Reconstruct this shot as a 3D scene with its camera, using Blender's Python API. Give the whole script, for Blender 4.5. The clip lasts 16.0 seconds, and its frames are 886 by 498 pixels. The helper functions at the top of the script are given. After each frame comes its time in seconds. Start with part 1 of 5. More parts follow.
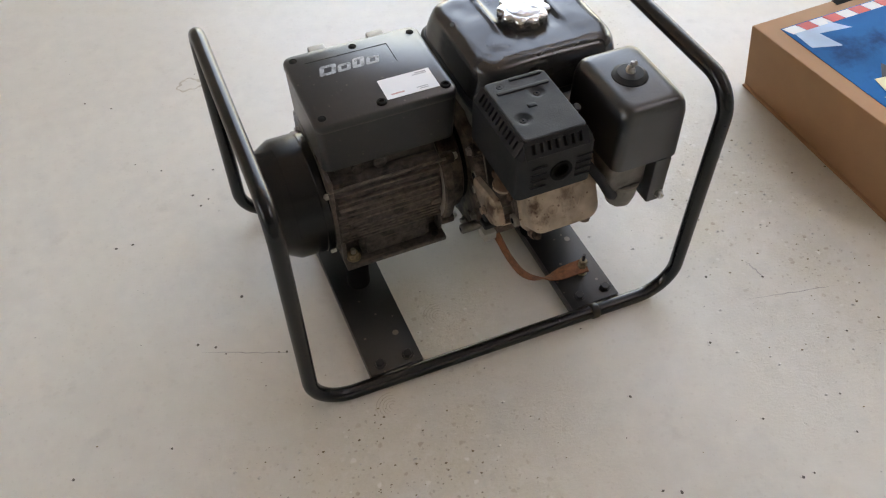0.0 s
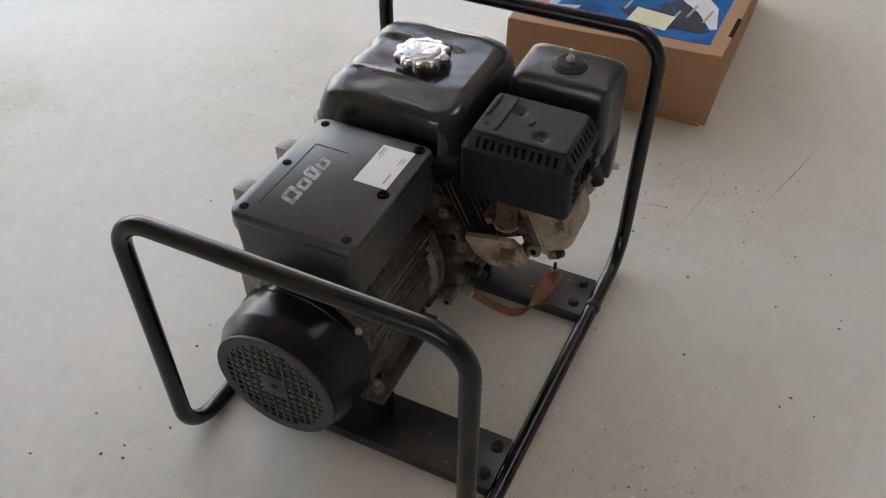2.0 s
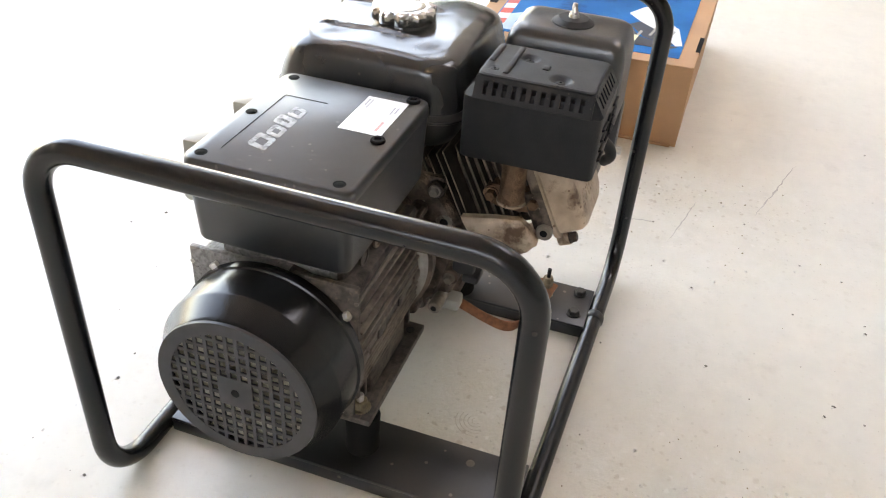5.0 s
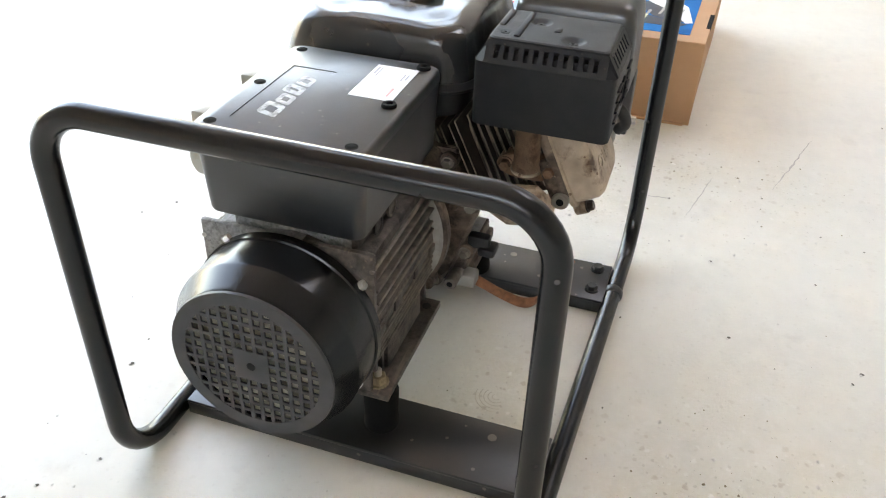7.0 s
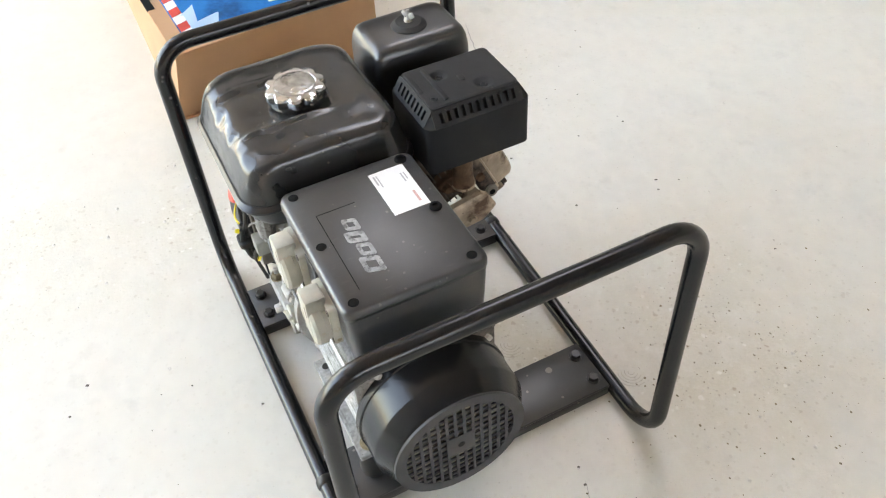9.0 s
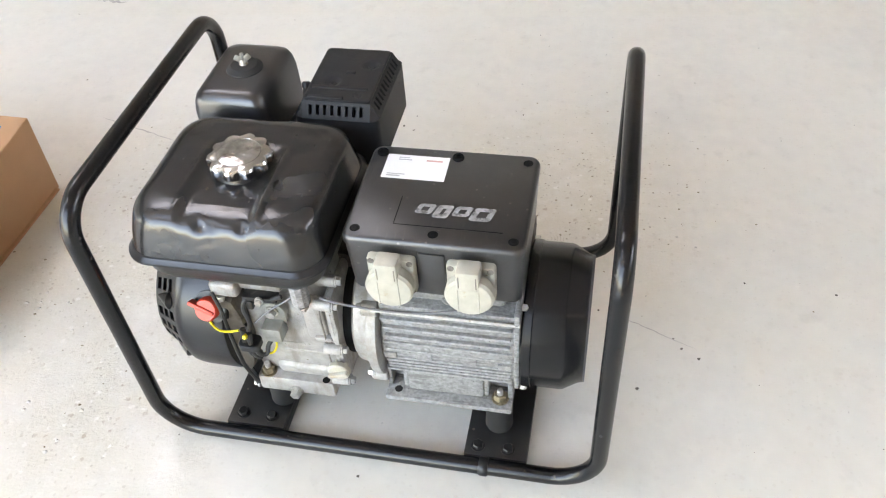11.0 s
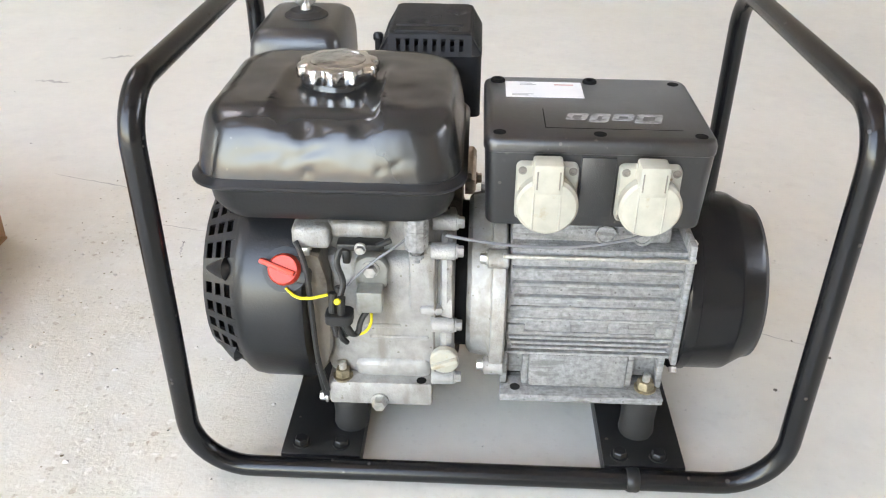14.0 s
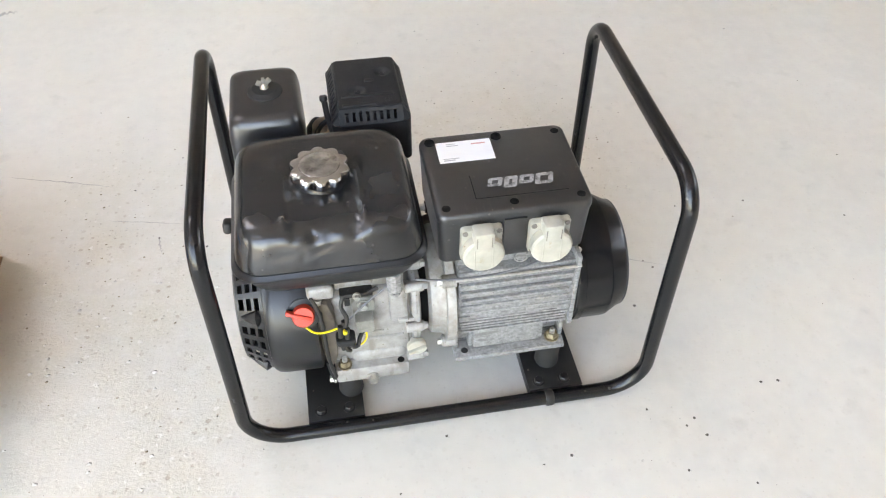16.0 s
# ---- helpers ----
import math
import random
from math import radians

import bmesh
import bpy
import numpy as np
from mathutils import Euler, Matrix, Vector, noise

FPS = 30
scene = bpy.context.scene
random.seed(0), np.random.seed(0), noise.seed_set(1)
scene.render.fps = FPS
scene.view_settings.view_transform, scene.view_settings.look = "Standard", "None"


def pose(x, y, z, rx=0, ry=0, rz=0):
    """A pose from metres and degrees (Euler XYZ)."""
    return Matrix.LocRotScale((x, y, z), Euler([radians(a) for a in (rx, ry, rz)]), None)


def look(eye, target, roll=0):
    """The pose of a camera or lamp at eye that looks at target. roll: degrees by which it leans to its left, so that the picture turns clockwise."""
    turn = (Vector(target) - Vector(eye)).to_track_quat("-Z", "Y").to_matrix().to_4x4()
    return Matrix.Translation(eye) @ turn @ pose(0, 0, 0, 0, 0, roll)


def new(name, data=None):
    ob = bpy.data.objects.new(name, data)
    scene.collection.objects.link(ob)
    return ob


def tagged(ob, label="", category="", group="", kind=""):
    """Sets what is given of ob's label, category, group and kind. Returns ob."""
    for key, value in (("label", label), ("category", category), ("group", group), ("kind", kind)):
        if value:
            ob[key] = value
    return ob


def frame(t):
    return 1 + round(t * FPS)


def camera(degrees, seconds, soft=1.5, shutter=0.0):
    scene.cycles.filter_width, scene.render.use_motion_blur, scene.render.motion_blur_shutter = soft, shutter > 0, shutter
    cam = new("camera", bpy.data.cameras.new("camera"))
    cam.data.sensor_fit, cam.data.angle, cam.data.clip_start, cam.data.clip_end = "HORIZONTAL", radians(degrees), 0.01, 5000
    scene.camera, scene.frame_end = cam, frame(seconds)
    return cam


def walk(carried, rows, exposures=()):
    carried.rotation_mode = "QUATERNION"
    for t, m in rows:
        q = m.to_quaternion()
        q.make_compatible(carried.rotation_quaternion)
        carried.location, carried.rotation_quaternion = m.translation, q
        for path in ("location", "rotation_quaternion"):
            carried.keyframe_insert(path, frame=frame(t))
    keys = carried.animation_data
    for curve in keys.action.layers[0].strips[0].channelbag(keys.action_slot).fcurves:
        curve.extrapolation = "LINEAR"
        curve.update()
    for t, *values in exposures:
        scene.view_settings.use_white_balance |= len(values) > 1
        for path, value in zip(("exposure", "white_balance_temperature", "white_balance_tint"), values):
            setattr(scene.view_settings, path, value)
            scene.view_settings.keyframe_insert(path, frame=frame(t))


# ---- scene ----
cam = camera(55.9, 16.0, soft=1.15)

PATH = [
    (0, (0.253, 0.845, 1.006), (-0.253, -0.349, -0.516), -0.3),
    (0.5, (0.361, 0.76, 0.971), (-0.391, -0.332, -0.526), 0.1),
    (1, (0.45, 0.632, 0.987), (-0.545, -0.257, -0.503), 0.1),
    (1.5, (0.493, 0.513, 0.965), (-0.645, -0.222, -0.506), 1.9),
    (2, (0.598, 0.416, 0.906), (-0.711, -0.203, -0.473), -0.0),
    (2.5, (0.626, 0.319, 0.837), (-0.803, -0.13, -0.487), 0.4),
    (3, (0.607, 0.266, 0.794), (-0.855, -0.107, -0.518), -0.4),
    (3.5, (0.603, 0.257, 0.748), (-0.893, -0.155, -0.515), 3.5),
    (4, (0.605, 0.268, 0.693), (-0.949, -0.185, -0.481), 5.0),
    (4.5, (0.595, 0.287, 0.671), (-0.969, -0.183, -0.483), 4.1),
    (4.7, (0.599, 0.296, 0.674), (-0.966, -0.172, -0.48), 4.1),
    (6.8, (0.571, 0.325, 0.643), (-0.991, -0.16, -0.508), 2.6),
    (7, (0.606, 0.307, 0.636), (-0.96, -0.189, -0.506), 1.9),
    (7.5, (0.686, 0.214, 0.689), (-0.837, -0.158, -0.552), 2.4),
    (8, (0.689, 0.102, 0.807), (-0.788, 0.068, -0.541), 1.9),
    (8.5, (0.606, -0.038, 0.87), (-0.775, 0.288, -0.54), -2.3),
    (9, (0.581, -0.187, 0.916), (-0.693, 0.379, -0.519), -4.1),
    (9.2, (0.578, -0.279, 0.94), (-0.604, 0.444, -0.501), -3.9),
    (11.3, (0.076, -0.654, 0.907), (-0.19, 0.768, -0.474), -3.3),
    (11.5, (0.027, -0.636, 0.874), (-0.193, 0.825, -0.474), -1.9),
    (12, (-0.052, -0.561, 0.773), (-0.198, 0.971, -0.504), -0.7),
    (12.5, (-0.082, -0.581, 0.701), (-0.217, 0.967, -0.558), -1.2),
    (13, (-0.098, -0.643, 0.65), (-0.204, 0.988, -0.503), -1.7),
    (13.5, (-0.097, -0.675, 0.62), (-0.192, 1.022, -0.434), -0.4),
    (14, (-0.103, -0.702, 0.6), (-0.171, 1.014, -0.423), 0.5),
    (14.5, (-0.107, -0.709, 0.623), (-0.134, 1.023, -0.377), 0.7),
    (15, (-0.123, -0.69, 0.746), (-0.103, 0.928, -0.429), 1.2),
    (15.5, (-0.16, -0.737, 0.885), (-0.064, 0.725, -0.476), 1.4),
    (16, (-0.212, -0.77, 0.999), (0.033, 0.61, -0.428), 0.3),
]
EXPOSURE = [(0, 3.8), (0.5, 3.72), (1, 3.73), (2, 3.3), (3, 3.2), (3.5, 3.34), (4, 4.1), (4.5, 4.57), (7, 4.67), (8, 4.66), (9, 4.6), (11.5, 4.62), (12.5, 4.62), (14, 4.59), (15, 4.66), (16, 4.57)]
walk(cam, [(t, look(eye, target, roll)) for t, eye, target, roll in PATH], [(t, e, 10100 if t < 5 else 9600 if t < 10 else 9400, 12 if 6 < t < 10 else 16 if t < 6 else 15) for t, e in EXPOSURE])

# ---- world and light ----
world = bpy.data.worlds.new("sky")
scene.world = world
world.use_nodes = True
wn = world.node_tree.nodes
wn.clear()
sky = wn.new("ShaderNodeTexSky")
sky.sky_type, sky.sun_disc = "NISHITA", False
sky.dust_density = 3.0
sky.sun_elevation, sky.sun_rotation = radians(43), radians(13)
sky_bg = wn.new("ShaderNodeBackground")
sky_bg.inputs["Strength"].default_value = 0.15
world.node_tree.links.new(sky.outputs[0], sky_bg.inputs[0])
world.node_tree.links.new(sky_bg.outputs[0], wn.new("ShaderNodeOutputWorld").inputs[0])

sun_data = bpy.data.lights.new("sun", "SUN")
sun_data.energy, sun_data.angle, sun_data.color = 2.4, radians(0.6), (1.0, 0.95, 0.88)
sun = new("sun", sun_data)
sun.matrix_world = look((1.02, 4.4, 4.2), (0, 0, 0))


# ---- materials ----
def material(name, color, rough=0.5, metal=0.0, vary=0.15, scale=20.0, stain=None, amount=0.5, stain_scale=8.0,
             bump=0.0, bump_scale=200.0, rough_vary=0.05, coat=0.0, spec=0.5, dust=0.0,
             streak=None, streak_size=(20.0, 300.0, 300.0), streak_amount=0.5, speck=None, speck_scale=150.0, speck_share=0.1):
    """A principled material with grain, a second colour in patches, uneven gloss and fine relief."""
    m = bpy.data.materials.new(name)
    m.use_nodes = True
    nt = m.node_tree
    nodes, link = nt.nodes, nt.links.new
    bsdf = nodes["Principled BSDF"]
    coord = nodes.new("ShaderNodeTexCoord")
    grain = nodes.new("ShaderNodeTexNoise")
    grain.inputs["Scale"].default_value, grain.inputs["Detail"].default_value = scale, 6.0
    link(coord.outputs["Object"], grain.inputs["Vector"])
    ramp = nodes.new("ShaderNodeMapRange")
    ramp.inputs["From Min"].default_value, ramp.inputs["From Max"].default_value = 0.3, 0.7
    ramp.inputs["To Min"].default_value, ramp.inputs["To Max"].default_value = 1.0 - vary, 1.0 + vary
    link(grain.outputs["Fac"], ramp.inputs["Value"])
    value = nodes.new("ShaderNodeHueSaturation")
    value.inputs["Color"].default_value = (*color, 1.0)
    link(ramp.outputs[0], value.inputs["Value"])
    out = value.outputs[0]
    if stain is not None:
        patch = nodes.new("ShaderNodeTexNoise")
        patch.inputs["Scale"].default_value, patch.inputs["Detail"].default_value = stain_scale, 8.0
        patch.inputs["Roughness"].default_value = 0.65
        link(coord.outputs["Object"], patch.inputs["Vector"])
        cut = nodes.new("ShaderNodeMapRange")
        cut.inputs["From Min"].default_value = 0.72 - 0.4 * amount
        cut.inputs["From Max"].default_value = 0.86 - 0.4 * amount
        link(patch.outputs["Fac"], cut.inputs["Value"])
        mix = nodes.new("ShaderNodeMix")
        mix.data_type = "RGBA"
        mix.inputs["B"].default_value = (*stain, 1.0)
        for sock in mix.inputs:
            if sock.name == "Factor" and sock.type == "VALUE":
                link(cut.outputs[0], sock)
            if sock.name == "A" and sock.type == "RGBA":
                link(out, sock)
            if sock.name == "B" and sock.type == "RGBA":
                sock.default_value = (*stain, 1.0)
        for sock in mix.outputs:
            if sock.type == "RGBA":
                out = sock
    def layer(fac, under, color):
        lay = nodes.new("ShaderNodeMixRGB")
        link(fac, lay.inputs[0])
        link(under, lay.inputs[1])
        lay.inputs[2].default_value = (*color, 1.0)
        return lay.outputs[0]

    if streak is not None:
        stretch = nodes.new("ShaderNodeMapping")
        stretch.inputs["Scale"].default_value = streak_size
        link(coord.outputs["Object"], stretch.inputs["Vector"])
        lines = nodes.new("ShaderNodeTexNoise")
        lines.inputs["Scale"].default_value, lines.inputs["Detail"].default_value = 1.0, 5.0
        link(stretch.outputs[0], lines.inputs["Vector"])
        thin = nodes.new("ShaderNodeMapRange")
        thin.inputs["From Min"].default_value, thin.inputs["From Max"].default_value = 0.7 - 0.3 * streak_amount, 0.82 - 0.3 * streak_amount
        thin.inputs["To Max"].default_value = 0.8
        link(lines.outputs["Fac"], thin.inputs["Value"])
        out = layer(thin.outputs[0], out, streak)
    if speck is not None:
        cell = nodes.new("ShaderNodeTexVoronoi")
        cell.inputs["Scale"].default_value = speck_scale
        link(coord.outputs["Object"], cell.inputs["Vector"])
        pick = nodes.new("ShaderNodeSeparateColor")
        link(cell.outputs["Color"], pick.inputs[0])
        size = nodes.new("ShaderNodeMapRange")
        size.inputs["From Min"].default_value, size.inputs["From Max"].default_value = 1.0 - speck_share, 1.0
        size.inputs["To Min"].default_value, size.inputs["To Max"].default_value = 0.0, 0.35
        link(pick.outputs[0], size.inputs["Value"])
        inside = nodes.new("ShaderNodeMath")
        inside.operation = "GREATER_THAN"
        link(size.outputs[0], inside.inputs[0])
        link(cell.outputs["Distance"], inside.inputs[1])
        soft = nodes.new("ShaderNodeMath")
        soft.operation = "MULTIPLY"
        soft.inputs[1].default_value = 0.75
        link(inside.outputs[0], soft.inputs[0])
        out = layer(soft.outputs[0], out, speck)
    link(out, bsdf.inputs["Base Color"])
    gloss = nodes.new("ShaderNodeMapRange")
    gloss.inputs["From Min"].default_value, gloss.inputs["From Max"].default_value = 0.3, 0.7
    gloss.inputs["To Min"].default_value = max(0.03, rough - rough_vary)
    gloss.inputs["To Max"].default_value = min(1.0, rough + rough_vary)
    wide = nodes.new("ShaderNodeTexNoise")
    wide.inputs["Scale"].default_value, wide.inputs["Detail"].default_value = scale * 0.4, 4.0
    link(coord.outputs["Object"], wide.inputs["Vector"])
    link(wide.outputs["Fac"], gloss.inputs["Value"])
    link(gloss.outputs[0], bsdf.inputs["Roughness"])
    bsdf.inputs["Metallic"].default_value = metal
    bsdf.inputs["Coat Weight"].default_value = coat
    bsdf.inputs["Specular IOR Level"].default_value = spec
    bsdf.inputs["Sheen Weight"].default_value, bsdf.inputs["Sheen Roughness"].default_value = dust, 0.35
    if bump:
        fine = nodes.new("ShaderNodeTexNoise")
        fine.inputs["Scale"].default_value, fine.inputs["Detail"].default_value = bump_scale, 5.0
        link(coord.outputs["Object"], fine.inputs["Vector"])
        relief = nodes.new("ShaderNodeBump")
        relief.inputs["Strength"].default_value, relief.inputs["Distance"].default_value = bump, 0.002
        link(fine.outputs["Fac"], relief.inputs["Height"])
        link(relief.outputs[0], bsdf.inputs["Normal"])
    return m


M_TUBE = material("black_tube_paint", (0.005, 0.005, 0.0058), 0.23, vary=0.3, scale=30, bump=0.07, bump_scale=260, rough_vary=0.03, spec=0.45, speck=(0.07, 0.065, 0.06), speck_scale=170, speck_share=0.05)
M_TANK = material("black_tank_paint", (0.021, 0.0212, 0.022), 0.22, vary=0.3, scale=14, bump=0.08, bump_scale=34, spec=0.65, rough_vary=0.04, speck=(0.07, 0.065, 0.058), speck_scale=230, speck_share=0.05)
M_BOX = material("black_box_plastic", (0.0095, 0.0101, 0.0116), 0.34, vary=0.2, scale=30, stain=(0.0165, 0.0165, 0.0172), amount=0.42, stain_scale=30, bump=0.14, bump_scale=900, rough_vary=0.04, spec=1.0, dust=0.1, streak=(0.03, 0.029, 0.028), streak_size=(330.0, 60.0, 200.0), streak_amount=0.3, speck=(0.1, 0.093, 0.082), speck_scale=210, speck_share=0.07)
M_GUARD = material("heatproof_black", (0.0135, 0.0137, 0.0152), 0.56, vary=0.25, scale=40, stain=(0.034, 0.03, 0.027), amount=0.25, bump=0.25, bump_scale=700, spec=0.3, speck=(0.06, 0.052, 0.045), speck_scale=260, speck_share=0.05)
M_FILTER = material("filter_black_plastic", (0.0125, 0.0132, 0.0152), 0.33, vary=0.25, scale=30, bump=0.1, bump_scale=500, spec=1.0, rough_vary=0.03)
M_SHROUD = material("shroud_black_paint", (0.01, 0.0108, 0.0125), 0.32, vary=0.2, scale=25, bump=0.08, bump_scale=400, rough_vary=0.03)
M_COWL = material("cowl_black_paint", (0.0075, 0.0075, 0.0083), 0.23, vary=0.2, scale=25, bump=0.06, bump_scale=400, rough_vary=0.03, spec=0.35)
M_PLATE = material("plate_black_paint", (0.007, 0.007, 0.0074), 0.34, vary=0.4, scale=40, stain=(0.03, 0.024, 0.018), amount=0.18, stain_scale=25, bump=0.07, bump_scale=220, spec=0.8, speck=(0.16, 0.14, 0.12), speck_scale=140, speck_share=0.06)
# Near black painted in for the shade inside holes, slots and gaps.
M_DARK = material("shade_black", (0.006, 0.006, 0.006), 0.85, vary=0.2, spec=0.15)
M_RUBBER = material("grey_black_rubber", (0.014, 0.014, 0.0145), 0.62, vary=0.2, bump=0.1)
M_ALU = material("cast_aluminium", (0.35, 0.34, 0.325), 0.5, metal=0.25, vary=0.16, scale=90, stain=(0.26, 0.238, 0.205), amount=0.5, stain_scale=17, bump=0.4, bump_scale=420, streak=(0.24, 0.22, 0.19), streak_size=(60.0, 60.0, 14.0), streak_amount=0.5, speck=(0.17, 0.15, 0.12), speck_scale=260, speck_share=0.07)
M_FIN = material("dusty_aluminium", (0.26, 0.259, 0.258), 0.6, metal=0.2, vary=0.3, scale=240, stain=(0.3, 0.297, 0.29), amount=0.42, stain_scale=70, bump=0.5, bump_scale=420, streak=(0.15, 0.148, 0.144), streak_size=(26.0, 200.0, 260.0), streak_amount=0.55, speck=(0.09, 0.085, 0.08), speck_scale=330, speck_share=0.1)
M_GRIME = material("grimy_aluminium", (0.15, 0.113, 0.09), 0.6, metal=0.25, vary=0.45, scale=60, stain=(0.034, 0.02, 0.0135), amount=0.72, stain_scale=26, bump=0.6, bump_scale=300, speck=(0.25, 0.2, 0.15), speck_scale=200, speck_share=0.09)
M_SOOTFIN = material("sooty_aluminium", (0.092, 0.077, 0.067), 0.56, metal=0.25, vary=0.45, scale=120, stain=(0.03, 0.021, 0.016), amount=0.5, stain_scale=40, bump=0.4, bump_scale=500, streak=(0.17, 0.135, 0.105), streak_size=(14.0, 200.0, 200.0), streak_amount=0.38)
M_COVER = material("aged_valve_cover", (0.4, 0.31, 0.235), 0.52, metal=0.2, vary=0.3, scale=40, stain=(0.095, 0.05, 0.028), amount=0.52, stain_scale=26, bump=0.35, bump_scale=260, speck=(0.12, 0.055, 0.03), speck_scale=190, speck_share=0.14)
M_CREST = material("worn_fin_edge", (0.3, 0.298, 0.291), 0.5, metal=0.3, vary=0.3, scale=200, stain=(0.2, 0.2, 0.2), amount=0.4, stain_scale=60, bump=0.3, bump_scale=420)
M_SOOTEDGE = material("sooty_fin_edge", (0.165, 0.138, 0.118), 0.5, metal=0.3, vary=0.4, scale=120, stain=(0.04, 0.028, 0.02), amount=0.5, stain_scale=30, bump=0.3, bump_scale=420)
M_SOOTSHADE = material("sooty_fin_shade", (0.042, 0.033, 0.027), 0.62, metal=0.1, vary=0.4, scale=90, stain=(0.095, 0.072, 0.055), amount=0.3, stain_scale=45, bump=0.3, bump_scale=420)
M_PLATED = material("dull_plated_steel", (0.3, 0.3, 0.275), 0.46, metal=0.45, vary=0.2, scale=60, stain=(0.2, 0.195, 0.165), amount=0.45, stain_scale=45, bump=0.15)
M_GRIMYGREY = material("grimy_grey_metal", (0.21, 0.19, 0.17), 0.5, metal=0.3, vary=0.3, scale=40, stain=(0.12, 0.1, 0.075), amount=0.4, stain_scale=30, bump=0.2)
M_SHIELD = material("grimy_brown_shield", (0.15, 0.128, 0.105), 0.45, metal=0.3, vary=0.3, scale=40, stain=(0.06, 0.045, 0.032), amount=0.5, stain_scale=24, bump=0.25)
M_SCUFF = material("grey_scuff", (0.42, 0.4, 0.37), 0.6, vary=0.2, scale=60)
M_RUST = material("rusty_pipe", (0.16, 0.095, 0.058), 0.7, metal=0.3, vary=0.35, scale=60, stain=(0.07, 0.032, 0.016), amount=0.5, stain_scale=40, bump=0.5, bump_scale=400)
M_CHROME = material("worn_chrome", (0.56, 0.55, 0.54), 0.16, metal=1.0, vary=0.15, scale=50, rough_vary=0.08, bump=0.2, bump_scale=150)
M_CAPTOP = material("scratched_cap_top", (0.5, 0.495, 0.49), 0.19, metal=0.95, vary=0.35, scale=60, stain=(0.2, 0.19, 0.18), amount=0.5, stain_scale=70, rough_vary=0.06, bump=0.9, bump_scale=70)
M_GRILLE = material("grey_black_plastic", (0.034, 0.034, 0.036), 0.5, vary=0.2, scale=60)
M_ZINC = material("zinc_bolt", (0.5, 0.49, 0.46), 0.4, metal=0.85, vary=0.2, scale=200, stain=(0.3, 0.22, 0.12), amount=0.35, stain_scale=120)
M_BRASS = material("yellow_zinc", (0.27, 0.22, 0.145), 0.5, metal=0.6, vary=0.3, scale=200)
M_BLACKBOLT = material("black_bolt", (0.018, 0.018, 0.018), 0.38, metal=0.3, vary=0.3, scale=200)
M_SOCKET = material("aged_white_plastic", (0.41, 0.395, 0.335), 0.42, vary=0.12, scale=60, stain=(0.33, 0.27, 0.18), amount=0.34, stain_scale=50, bump=0.08, speck=(0.2, 0.14, 0.07), speck_scale=120, speck_share=0.07)
M_LABEL = material("white_label_paper", (0.78, 0.78, 0.78), 0.4, vary=0.04)
M_INK = material("grey_ink", (0.4, 0.4, 0.41), 0.6, vary=0.1)
M_REDINK = material("red_ink", (0.6, 0.35, 0.33), 0.6, vary=0.1)
M_LOGO = material("worn_silver_print", (0.3, 0.3, 0.3), 0.45, vary=0.3, scale=150, stain=(0.03, 0.03, 0.031), amount=0.52, stain_scale=140)
M_RED = material("red_knob_plastic", (0.68, 0.055, 0.03), 0.4, vary=0.1)
M_YELLOW = material("yellow_wire", (0.75, 0.6, 0.02), 0.4, vary=0.1)
M_WIRE = material("black_wire", (0.02, 0.02, 0.02), 0.5, vary=0.2)
M_GREYWIRE = material("grey_wire", (0.16, 0.16, 0.17), 0.45, vary=0.2)
M_GREYBOX = material("grey_sensor", (0.38, 0.38, 0.36), 0.45, metal=0.3, vary=0.1, bump=0.1)
M_STRAP = material("brown_braid", (0.26, 0.105, 0.05), 0.6, metal=0.25, vary=0.3, scale=150, stain=(0.14, 0.06, 0.03), amount=0.4, stain_scale=60, bump=0.5, bump_scale=900)
M_CARD = material("brown_cardboard", (0.47, 0.265, 0.145), 0.75, vary=0.07, scale=12, stain=(0.38, 0.205, 0.1), amount=0.2, stain_scale=6, bump=0.08, bump_scale=300)
M_BLUE = material("blue_print", (0.0, 0.145, 0.4), 0.6, spec=0.05, vary=0.25, scale=6, stain=(0.005, 0.07, 0.2), amount=0.45, stain_scale=9)
M_BLUELIGHT = material("light_blue_print", (0.35, 0.55, 0.75), 0.3, vary=0.15, scale=12)
M_WHITEPRINT = material("white_print", (0.75, 0.76, 0.78), 0.35, vary=0.06)
M_DARKPRINT = material("dark_print", (0.02, 0.03, 0.05), 0.4, spec=0.2, vary=0.3, scale=30)
M_REDPRINT = material("red_print", (0.6, 0.04, 0.03), 0.35, vary=0.1)
M_ROLL = material("brown_paper_roll", (0.13, 0.105, 0.08), 0.7, vary=0.2, scale=40)
M_ROLLEND = material("pale_roll_end", (0.55, 0.54, 0.47), 0.7, vary=0.15, scale=60)
M_NOTE = material("pale_yellow_note", (0.78, 0.78, 0.52), 0.6, vary=0.04)
M_WALL = material("painted_wall", (0.5, 0.5, 0.495), 0.7, vary=0.05, scale=4, bump=0.1, bump_scale=60)
M_CEIL = material("ceiling_paint", (0.46, 0.46, 0.455), 0.8, vary=0.05, scale=3)
M_YARD = material("yard_concrete", (0.27, 0.205, 0.15), 0.85, vary=0.15, scale=2)
M_GRIT = material("dark_grit", (0.11, 0.1, 0.085), 0.8, vary=0.4, scale=300)
M_SAND = material("brown_sand", (0.21, 0.17, 0.11), 0.8, vary=0.4, scale=300)
M_CRUMB = material("pale_crumb", (0.62, 0.6, 0.56), 0.8, vary=0.15, scale=300)
M_STAIN = material("dried_ring", (0.5, 0.46, 0.385), 0.5, vary=0.15, scale=90)


